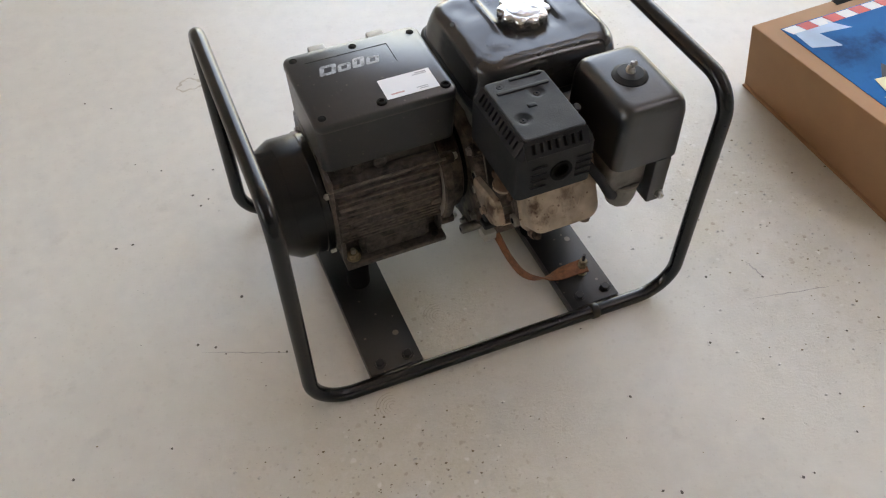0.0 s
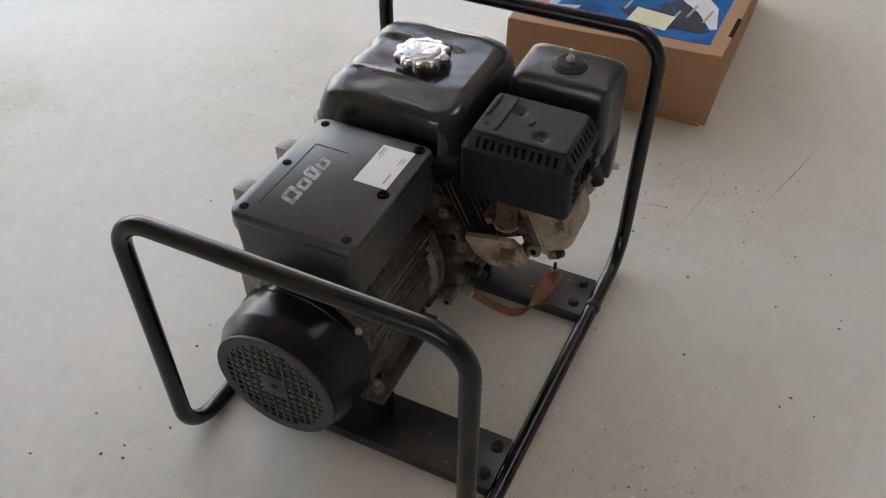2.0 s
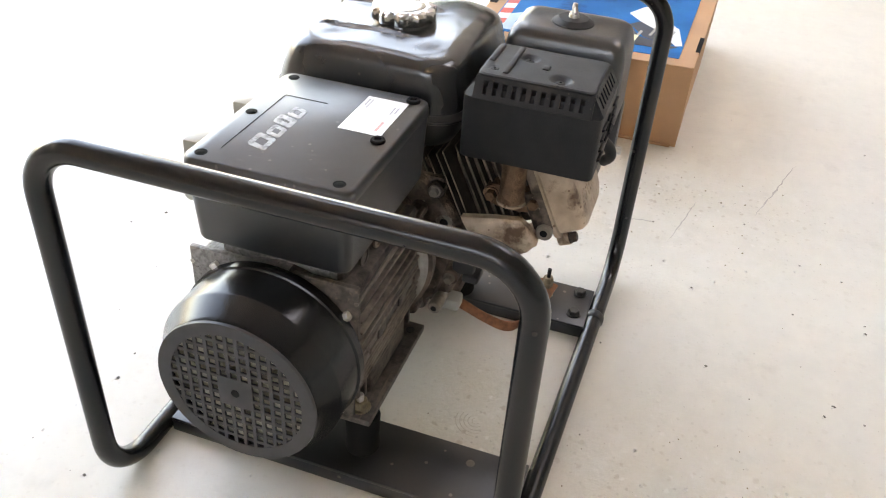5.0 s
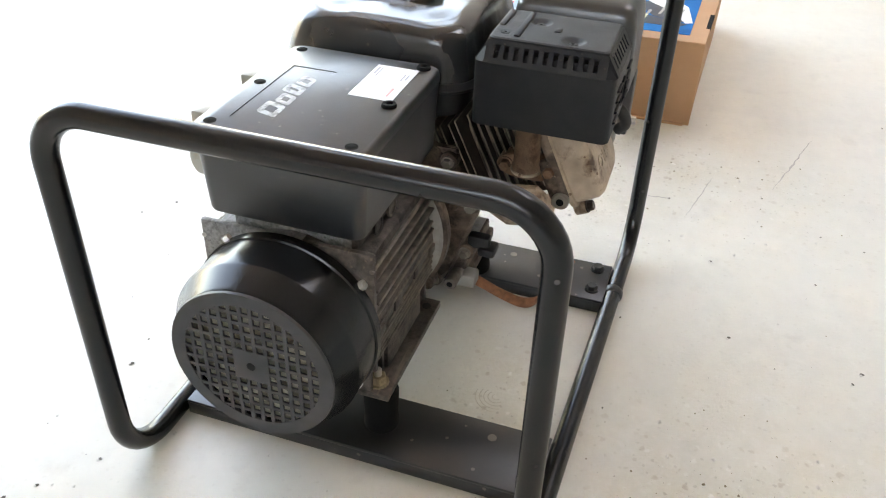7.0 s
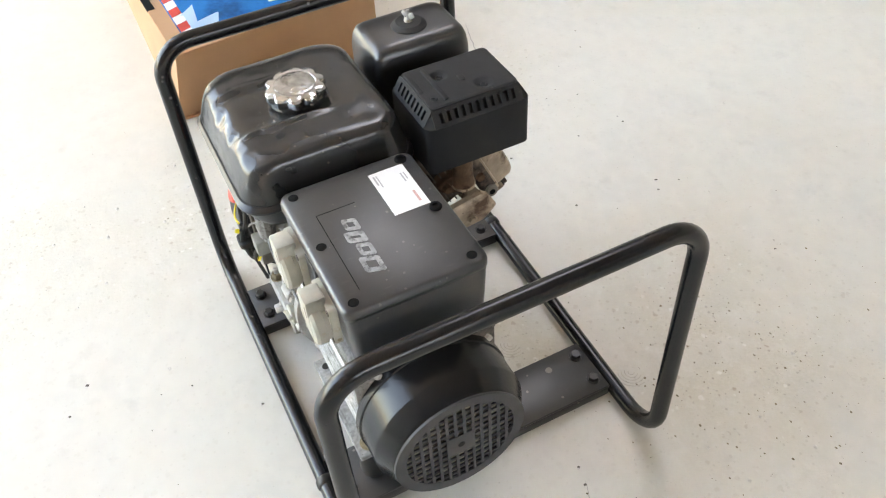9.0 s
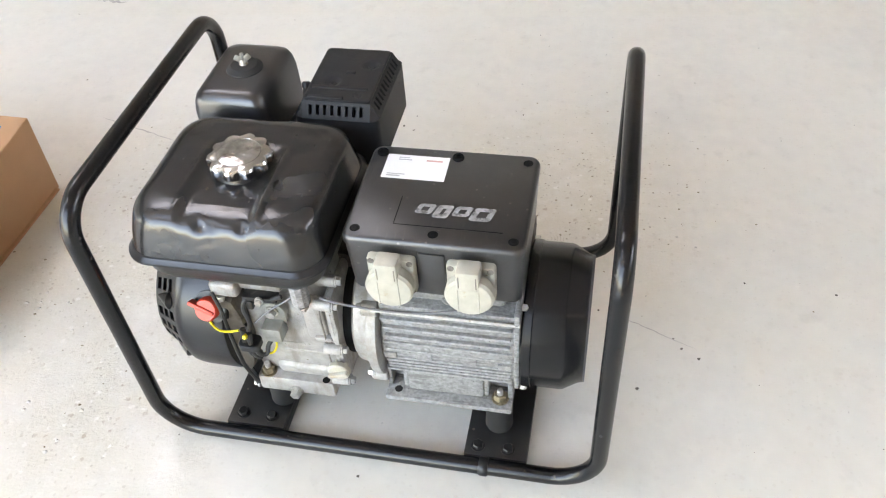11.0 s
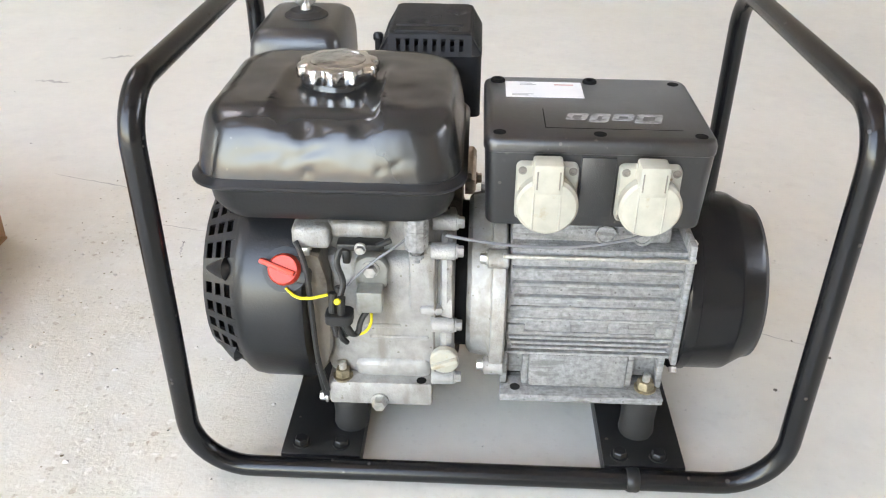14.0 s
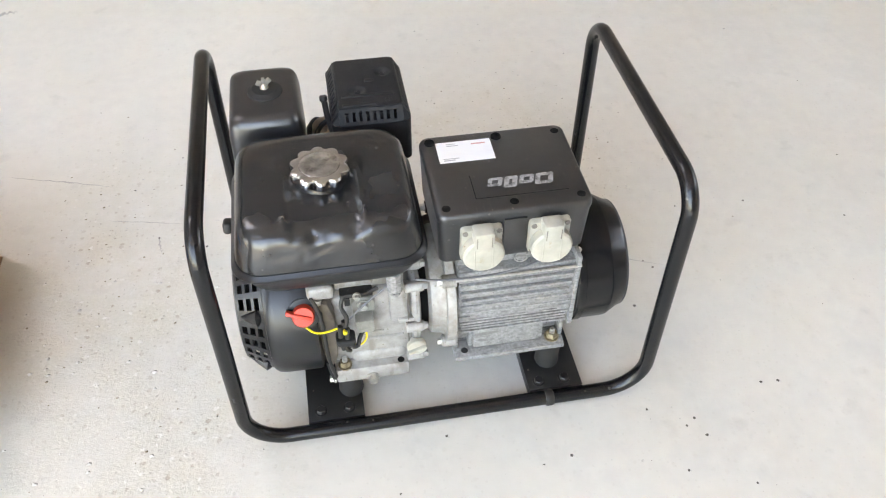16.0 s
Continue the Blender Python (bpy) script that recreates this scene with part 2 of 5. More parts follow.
def floor_material():
    """Pale grey painted concrete: a worn coat with bare, gritty patches, scuffs and fine pits."""
    m = bpy.data.materials.new("painted_concrete")
    m.use_nodes = True
    nt = m.node_tree
    nodes, link = nt.nodes, nt.links.new
    bsdf = nodes["Principled BSDF"]
    coord = nodes.new("ShaderNodeTexCoord")

    def noise_at(scale, detail=6.0, rough=0.5):
        n = nodes.new("ShaderNodeTexNoise")
        n.inputs["Scale"].default_value, n.inputs["Detail"].default_value = scale, detail
        n.inputs["Roughness"].default_value = rough
        link(coord.outputs["Object"], n.inputs["Vector"])
        return n.outputs["Fac"]

    def span(v, a, b, lo, hi):
        r = nodes.new("ShaderNodeMapRange")
        r.inputs["From Min"].default_value, r.inputs["From Max"].default_value = a, b
        r.inputs["To Min"].default_value, r.inputs["To Max"].default_value = lo, hi
        link(v, r.inputs["Value"])
        return r.outputs[0]

    def math_node(op, a, b):
        n = nodes.new("ShaderNodeMath")
        n.operation = op
        link(a, n.inputs[0])
        if isinstance(b, float):
            n.inputs[1].default_value = b
        else:
            link(b, n.inputs[1])
        return n.outputs[0]

    def blend(fac, a, b):
        n = nodes.new("ShaderNodeMixRGB")
        link(fac, n.inputs[0])
        for k, v in ((1, a), (2, b)):
            if isinstance(v, tuple):
                n.inputs[k].default_value = (*v, 1.0)
            else:
                link(v, n.inputs[k])
        return n.outputs[0]

    tone = span(noise_at(1.3, 5.0, 0.6), 0.35, 0.65, 0.0, 1.0)
    paint = blend(tone, (0.63, 0.605, 0.545), (0.70, 0.68, 0.625))
    fine = span(noise_at(40.0, 4.0), 0.3, 0.7, 0.0, 0.12)
    paint = blend(fine, paint, (0.42, 0.4, 0.37))
    area = None
    for px, py, rx, ry in ((-0.56, 0.2, 0.22, 0.4), (0.1, 0.42, 0.24, 0.24), (-0.02, 0.18, 0.14, 0.1), (-0.45, -0.1, 0.16, 0.28), (-0.57, -0.5, 0.24, 0.24), (-0.15, -0.9, 0.4, 0.2)):
        shift = nodes.new("ShaderNodeMapping")
        shift.inputs["Location"].default_value = (-px / rx, -py / ry, 0)
        shift.inputs["Scale"].default_value = (1 / rx, 1 / ry, 0)
        link(coord.outputs["Object"], shift.inputs["Vector"])
        far = nodes.new("ShaderNodeVectorMath")
        far.operation = "LENGTH"
        link(shift.outputs[0], far.inputs[0])
        near = span(far.outputs["Value"], 0.3, 1.25, 1.0, 0.08)
        area = near if area is None else math_node("MAXIMUM", area, near)
    worn = math_node("MULTIPLY", area, span(noise_at(7.0, 8.0, 0.65), 0.38, 0.62, 0.15, 1.0))
    grit = span(noise_at(210.0, 5.0, 0.7), 0.35, 0.65, 0.0, 1.0)
    paint = blend(math_node("MULTIPLY", worn, 0.8), paint, (0.545, 0.51, 0.415))
    paint = blend(math_node("MULTIPLY", math_node("MULTIPLY", worn, grit), 0.4), paint, (0.78, 0.75, 0.68))
    def dots(scale, big, share, dark, base):
        """Single uneven spots, one in some of the cells of a loose grid."""
        warp = nodes.new("ShaderNodeTexNoise")
        warp.inputs["Scale"].default_value, warp.inputs["Detail"].default_value = scale * 2.2, 3.0
        link(coord.outputs["Object"], warp.inputs["Vector"])
        push = nodes.new("ShaderNodeVectorMath")
        push.operation = "MULTIPLY_ADD"
        link(warp.outputs["Color"], push.inputs[0])
        push.inputs[1].default_value = (0.5 / scale, 0.5 / scale, 0.0)
        link(coord.outputs["Object"], push.inputs[2])
        cell = nodes.new("ShaderNodeTexVoronoi")
        cell.voronoi_dimensions = "2D"
        cell.inputs["Scale"].default_value = scale
        link(push.outputs[0], cell.inputs["Vector"])
        pick = nodes.new("ShaderNodeSeparateColor")
        link(cell.outputs["Color"], pick.inputs[0])
        size = span(pick.outputs[0], 1.0 - share, 1.0, 0.0, big)
        edge = span(math_node("SUBTRACT", size, cell.outputs["Distance"]), 0.0, 0.1, 0.0, 1.0)
        return math_node("MULTIPLY", edge, math_node("MULTIPLY", math_node("ADD", math_node("MULTIPLY", worn, area), base), dark))

    spots = dots(60.0, 0.27, 0.32, 1.0, 0.09)
    paint = blend(spots, paint, (0.4, 0.33, 0.25))
    pale = dots(52.0, 0.24, 0.3, 0.7, 0.05)
    paint = blend(pale, paint, (0.87, 0.86, 0.83))
    tiny = dots(110.0, 0.26, 0.36, 0.75, 0.14)
    paint = blend(tiny, paint, (0.33, 0.29, 0.23))
    flecks = math_node("MULTIPLY", span(noise_at(95.0, 5.0, 0.7), 0.6, 0.68, 0.0, 1.0), math_node("MULTIPLY", worn, 0.42))
    paint = blend(flecks, paint, (0.4, 0.36, 0.28))
    chips = math_node("MULTIPLY", span(noise_at(70.0, 5.0, 0.75), 0.33, 0.4, 1.0, 0.0), math_node("MULTIPLY", area, 0.2))
    paint = blend(chips, paint, (0.84, 0.83, 0.8))
    crust = math_node("MULTIPLY", span(noise_at(30.0, 9.0, 0.78), 0.5, 0.6, 0.0, 1.0), area)
    paint = blend(math_node("MULTIPLY", crust, 0.2), paint, (0.8, 0.79, 0.76))
    broad = span(noise_at(5.0, 7.0, 0.65), 0.48, 0.7, 0.0, 0.45)
    paint = blend(broad, paint, (0.55, 0.535, 0.5))
    smear = span(noise_at(18.0, 6.0, 0.6), 0.6, 0.72, 0.0, 0.32)
    paint = blend(smear, paint, (0.46, 0.44, 0.4))
    pits = span(noise_at(110.0, 2.0, 0.6), 0.75, 0.78, 0.0, 1.0)
    paint = blend(math_node("MULTIPLY", pits, 0.45), paint, (0.3, 0.27, 0.23))
    link(paint, bsdf.inputs["Base Color"])
    gloss = math_node("ADD", span(noise_at(3.5, 6.0, 0.6), 0.3, 0.7, 0.29, 0.37), math_node("MULTIPLY", worn, 0.2))
    link(gloss, bsdf.inputs["Roughness"])
    bsdf.inputs["Specular IOR Level"].default_value = 0.7
    relief = nodes.new("ShaderNodeBump")
    relief.inputs["Strength"].default_value, relief.inputs["Distance"].default_value = 0.4, 0.001
    lumps = math_node("ADD", math_node("SUBTRACT", math_node("MULTIPLY", pale, 1.5), spots), math_node("MULTIPLY", math_node("ADD", grit, chips), math_node("ADD", math_node("MULTIPLY", worn, 1.4), 0.1)))
    height = math_node("ADD", math_node("SUBTRACT", span(noise_at(90.0, 5.0), 0.0, 1.0, 0.0, 0.5), math_node("ADD", pits, flecks)), lumps)
    link(height, relief.inputs["Height"])
    link(relief.outputs[0], bsdf.inputs["Normal"])
    return m


M_FLOOR = floor_material()


# ---- mesh tools ----
def finish(bm, sharp=0.6):
    bmesh.ops.recalc_face_normals(bm, faces=bm.faces)
    for f in bm.faces:
        f.smooth = True
    for e in bm.edges:
        if len(e.link_faces) != 2 or e.calc_face_angle(0.0) > sharp:
            e.smooth = False


def part(name, bm, mat, parent=None, label="", sharp=0.6):
    """Links a bmesh as one mesh object under its thing or part."""
    finish(bm, sharp)
    me = bpy.data.meshes.new(name)
    bm.to_mesh(me)
    bm.free()
    me.materials.append(mat)
    ob = new(name, me)
    ob.parent = parent
    if label:
        ob["label"] = label
    return ob


def quads(bm, rings, closed=True, cap_first=True, cap_last=True):
    """Joins rings of points into a skin."""
    rows = [[bm.verts.new(p) for p in ring] for ring in rings]
    n = len(rows[0])
    for a, b in zip(rows, rows[1:]):
        for i in range(n if closed else n - 1):
            j = (i + 1) % n
            bm.faces.new((a[i], a[j], b[j], b[i]))
    if cap_first:
        bm.faces.new(rows[0][::-1])
    if cap_last:
        bm.faces.new(rows[-1])
    return rows


def round_rect(x0, x1, y0, y1, r, z, seg=5):
    pts = []
    for cx, cy, a0 in ((x1 - r, y1 - r, 0), (x0 + r, y1 - r, 90), (x0 + r, y0 + r, 180), (x1 - r, y0 + r, 270)):
        for k in range(seg + 1):
            a = radians(a0 + 90 * k / seg)
            pts.append(Vector((cx + r * math.cos(a), cy + r * math.sin(a), z)))
    return pts


def box(bm, x0, x1, y0, y1, z0, z1, r=0.0, m=None, seg=2):
    """A block with rounded edges, optionally moved by m."""
    made = bmesh.ops.create_cube(bm, size=1.0)["verts"]
    for v in made:
        v.co = Vector(((x0 + x1) / 2 + v.co.x * (x1 - x0), (y0 + y1) / 2 + v.co.y * (y1 - y0), (z0 + z1) / 2 + v.co.z * (z1 - z0)))
    if r:
        edges = list({e for v in made for e in v.link_edges})
        made = list({v for f in bmesh.ops.bevel(bm, geom=edges, offset=r, segments=seg, affect="EDGES", profile=0.5)["faces"] for v in f.verts} | {v for v in made if v.is_valid})
    if m is not None:
        for v in made:
            v.co = m @ v.co
    return bm


def axes(p0, p1):
    d = (Vector(p1) - Vector(p0)).normalized()
    up = Vector((0, 0, 1)) if abs(d.z) < 0.9 else Vector((1, 0, 0))
    a = d.cross(up).normalized()
    return d, a, a.cross(d).normalized()


def turned(bm, p0, p1, profile, seg=24, phase=0.0):
    """A turned solid along p0 to p1: profile rows of (metres along, radius)."""
    d, a, b = axes(p0, p1)
    rings = []
    for s, r in profile:
        c = Vector(p0) + d * s
        rings.append([c + (a * math.cos(phase + 2 * math.pi * k / seg) + b * math.sin(phase + 2 * math.pi * k / seg)) * max(r, 0.0002) for k in range(seg)])
    quads(bm, rings)
    return bm


def rod(bm, p0, p1, r, seg=16, bevel=0.0):
    n = (Vector(p1) - Vector(p0)).length
    prof = [(0, r - bevel), (bevel, r), (n - bevel, r), (n, r - bevel)] if bevel else [(0, r), (n, r)]
    return turned(bm, p0, p1, prof, seg)


def bolt(bm, p, way, size=0.0065, high=0.005, washer=True):
    """A hexagon head with its washer, standing on p and pointing along way."""
    w = Vector(way).normalized()
    p = Vector(p)
    at = 0.0
    if washer:
        turned(bm, p - w * 0.001, p + w, [(0, size * 1.25), (0.0025, size * 1.25)], 16)
        at = 0.0015
    turned(bm, p + w * at, p + w, [(0, size), (high * 0.8, size), (high, size * 0.86)], 6)
    return bm


def smooth_path(points, rounds=3):
    pts = [Vector(p) for p in points]
    for _ in range(rounds):
        out = [pts[0]]
        for a, b in zip(pts, pts[1:]):
            out += [a * 0.75 + b * 0.25, a * 0.25 + b * 0.75]
        pts = out + [pts[-1]]
    return pts


def filleted(points, radius, seg=8, closed=False):
    """A polyline with its corners rounded, to one radius or to one for each corner."""
    pts = [Vector(p) for p in points]
    n = len(pts)
    out = []
    for i, p in enumerate(pts):
        if not closed and i in (0, n - 1):
            out.append(p)
            continue
        a, b = (pts[i - 1] - p).normalized(), (pts[(i + 1) % n] - p).normalized()
        ang = a.angle(b)
        r = radius[i] if isinstance(radius, list) else radius
        t = r / math.tan(ang / 2)
        c = p + (a + b).normalized() * (r / math.sin(ang / 2))
        s, e = p + a * t - c, p + b * t - c
        for k in range(seg + 1):
            out.append(c + s.normalized().slerp(e.normalized(), k / seg) * r)
    return out


def sweep(bm, pts, r, seg=12, closed=False, flat=1.0):
    """A tube along a path; flat squeezes its section."""
    n = len(pts)
    rings = []
    up = None
    for i, p in enumerate(pts):
        if closed:
            d = (pts[(i + 1) % n] - pts[i - 1]).normalized()
        else:
            d = (pts[min(i + 1, n - 1)] - pts[max(i - 1, 0)]).normalized()
        if up is None:
            up = Vector((0, 0, 1)) if abs(d.z) < 0.9 else Vector((1, 0, 0))
        a = d.cross(up).normalized()
        up = a.cross(d).normalized()
        rings.append([p + (a * math.cos(2 * math.pi * k / seg) + up * math.sin(2 * math.pi * k / seg) * flat) * r for k in range(seg)])
    if closed:
        rings.append(rings[0])
        first = rings[0]
        d0 = [(rings[-2][0] - q).length for q in first]
        rings = rings[:-1]
        shift = d0.index(min(d0))
        rows = quads(bm, rings, cap_first=False, cap_last=False)
        a, b = rows[-1], rows[0]
        for k in range(seg):
            bm.faces.new((a[k], a[(k + 1) % seg], b[(k + 1 + shift) % seg], b[(k + shift) % seg]))
    else:
        quads(bm, rings)
    return bm


def plate_poly(bm, poly, thick, m):
    """A flat plate: outline in its own x, y plane, thickness along z, moved by m."""
    lo = [bm.verts.new(m @ Vector((x, y, 0))) for x, y in poly]
    hi = [bm.verts.new(m @ Vector((x, y, thick))) for x, y in poly]
    n = len(poly)
    bm.faces.new(lo[::-1])
    bm.faces.new(hi)
    for i in range(n):
        bm.faces.new((lo[i], lo[(i + 1) % n], hi[(i + 1) % n], hi[i]))
    return bm


def B():
    return bmesh.new()


# ---- setting ----
def slab(name, x0, x1, y0, y1, z0, z1, mat, label, category):
    return tagged(part(name, box(B(), x0, x1, y0, y1, z0, z1), mat), label, category, kind="structure")


HALL = (-7.0, 7.5, -4.8, 9.0, 6.3)      # inner faces west, east, south, north, and the ceiling
GATE_X, GATE_Y, EAST_Y = (-6.7, -0.45), (-4.6, -1.9), (-2.1, 2.1)
ROOF_X, ROOF_Y, ROOF_S = (-5.2, -2.7), (1.7, 4.0), (-3.2, -1.7)      # the two roof lights
W, E, S, N, TOP = HALL
slab("floor", W, E, S, N, -0.15, 0.0, M_FLOOR, "pale grey painted concrete workshop floor with worn patches", "floor")
slab("wall_north", W - 0.2, E + 0.2, N, N + 0.2, -0.15, TOP, M_WALL, "plain pale painted workshop wall", "wall")


def wall_with_openings(name, lo, hi, at0, at1, openings, along, label):
    """A wall along x or y; each opening is (from, to, sill, head), in order along the wall."""
    bm, last = B(), lo
    pieces = []
    for a, b, sill, head in openings:
        pieces += [(last, a, -0.15, TOP), (a, b, head, TOP)]
        if sill > 0:
            pieces.append((a, b, -0.15, sill))
        last = b
    pieces.append((last, hi, -0.15, TOP))
    for a, b, z0, z1 in pieces:
        if along == "x":
            box(bm, a, b, at0, at1, z0, z1)
        else:
            box(bm, at0, at1, a, b, z0, z1)
    return tagged(part(name, bm, M_WALL), label, "wall", kind="structure")


wall_with_openings("wall_south", W - 0.2, E + 0.2, S - 0.2, S, ((*GATE_X, 0, 5.9),), "x", "pale painted workshop wall with a wide open gateway")
wall_with_openings("wall_east", S, N, E, E + 0.2, ((*EAST_Y, 2.5, 4.3),), "y", "pale painted workshop wall with a window opening")
wall_with_openings("wall_west", S, N, W - 0.2, W, ((*GATE_Y, 0, 5.4),), "y", "pale painted workshop wall with a tall gateway")
roof = B()
for x0, x1, y0, y1 in ((W - 0.2, ROOF_X[0], S - 0.2, N + 0.2), (ROOF_X[1], E + 0.2, S - 0.2, N + 0.2), (*ROOF_X, S - 0.2, ROOF_S[0]), (*ROOF_X, ROOF_S[1], ROOF_Y[0]), (*ROOF_X, ROOF_Y[1], N + 0.2)):
    box(roof, x0, x1, y0, y1, TOP, TOP + 0.2)
tagged(part("ceiling", roof, M_CEIL), "plain pale workshop ceiling with two roof lights", "ceiling", kind="structure")
slab("ground", -300, 300, -300, 300, -0.4, -0.15, M_YARD, "sunlit concrete yard outside the gateway", "ground")


# ---- generator ----
gen = tagged(new("generator"), "black portable petrol generator in a tubular frame standing on the floor", "generator")
X0, X1, Y0, ZT, TR = -0.362, 0.19, -0.128, 0.379, 0.0101   # tube centre lines and radius
YA, YE = 0.249, 0.265                                     # exhaust side rail: at the alternator end and at the starter end
AX, AZ = 0.003, 0.154                                                # shaft line: y and z


def rail_y(x):
    return YE + (YA - YE) * (x - X0) / (X1 - X0)


def frame_tube():
    z = TR
    pts = [(X0, Y0, z), (X1, Y0, z), (X1, Y0, ZT), (X1, YA, ZT), (X1, YA, z), (X0, YE, z), (X0, YE, ZT + 0.004), (X0, Y0, ZT + 0.003)]
    f = part("tube_frame", sweep(B(), filleted(pts, [0.056 if p[2] < 0.1 else 0.044 for p in pts], 10, True), TR, 20, True), M_TUBE, gen, "glossy black bent steel tube frame")
    for x, y in ((-0.235, rail_y(-0.235)), (0.055, Y0)):
        part("joint_sleeve", turned(B(), (x - 0.006, y, z), (x + 0.006, y, z), [(0, TR + 0.0006), (0.002, TR + 0.0018), (0.010, TR + 0.0018), (0.012, TR + 0.0006)], 20), M_BLACKBOLT, f)
    return f


frame_tube()


def cross_plate(x0, x1, holes):
    bm, flanges = B(), []
    ya, yb = Y0 + TR - 0.001, rail_y((x0 + x1) / 2) - TR + 0.001
    box(bm, x0, x1, ya, yb, 0.0145, 0.0185, 0.0008)
    for xa, xb in ((x0, x0 + 0.004), (x1 - 0.004, x1)):
        flanges.append((xa, xb, ya, yb))
    for y0, y1 in ((ya - 0.001, ya + 0.004), (yb - 0.004, yb + 0.001)):
        flanges.append((x0 + 0.0042, x1 - 0.0042, y0, y1))
    p = part("cross_plate", bm, M_PLATE, gen, "black painted steel cross plate")
    for q in flanges:
        part("flange", box(B(), *q, 0.0005, 0.0145, 0.0006), M_PLATE, p)
    for x, y in holes:
        part("bolt", bolt(B(), (x, y, 0.0185), (0, 0, 1), 0.0068, 0.0055), M_BLACKBOLT, p)
    return p


plate_a = cross_plate(0.029, 0.106, ((0.047, 0.23), (0.088, 0.23), (0.045, -0.106), (0.082, -0.106)))
plate_e = cross_plate(-0.281, -0.204, ((-0.267, 0.236), (-0.224, 0.236), (-0.263, -0.104), (-0.224, -0.104)))
for pl, x, y in ((plate_a, 0.049, 0.1875), (plate_e, -0.262, 0.128)):
    part("bright_hole", turned(B(), (x, y, 0.0183), (x, y, 0.02), [(0, 0.0045), (0.0006, 0.0045)], 14), M_GRIMYGREY, pl)


def rubber_mount(x, y, top):
    # Exhaust-side mounts get near black for the shade they stand in.
    return part("rubber_mount", turned(B(), (x, y, 0.0185), (x, y, 0.1), [(0, 0.0165), (0.003, 0.0175), (0.016, 0.0165), (top - 0.0185 - 0.003, 0.0175), (top - 0.0185, 0.0165)], 24), M_RUBBER if y < 0 else M_DARK, gen, "round dark rubber mount")


for mx, my, mz in ((-0.218, -0.07, 0.056), (0.066, -0.068, 0.0655), (-0.218, 0.09, 0.056), (0.066, 0.078, 0.0655)):
    rubber_mount(mx, my, mz)


# ---- alternator ----
def soiled(ob, mat, y):
    """Give the faces on the exhaust side, past y, the sooty coat."""
    ob.data.materials.append(mat)
    for f in ob.data.polygons:
        if f.center.y > y:
            f.material_index = 1


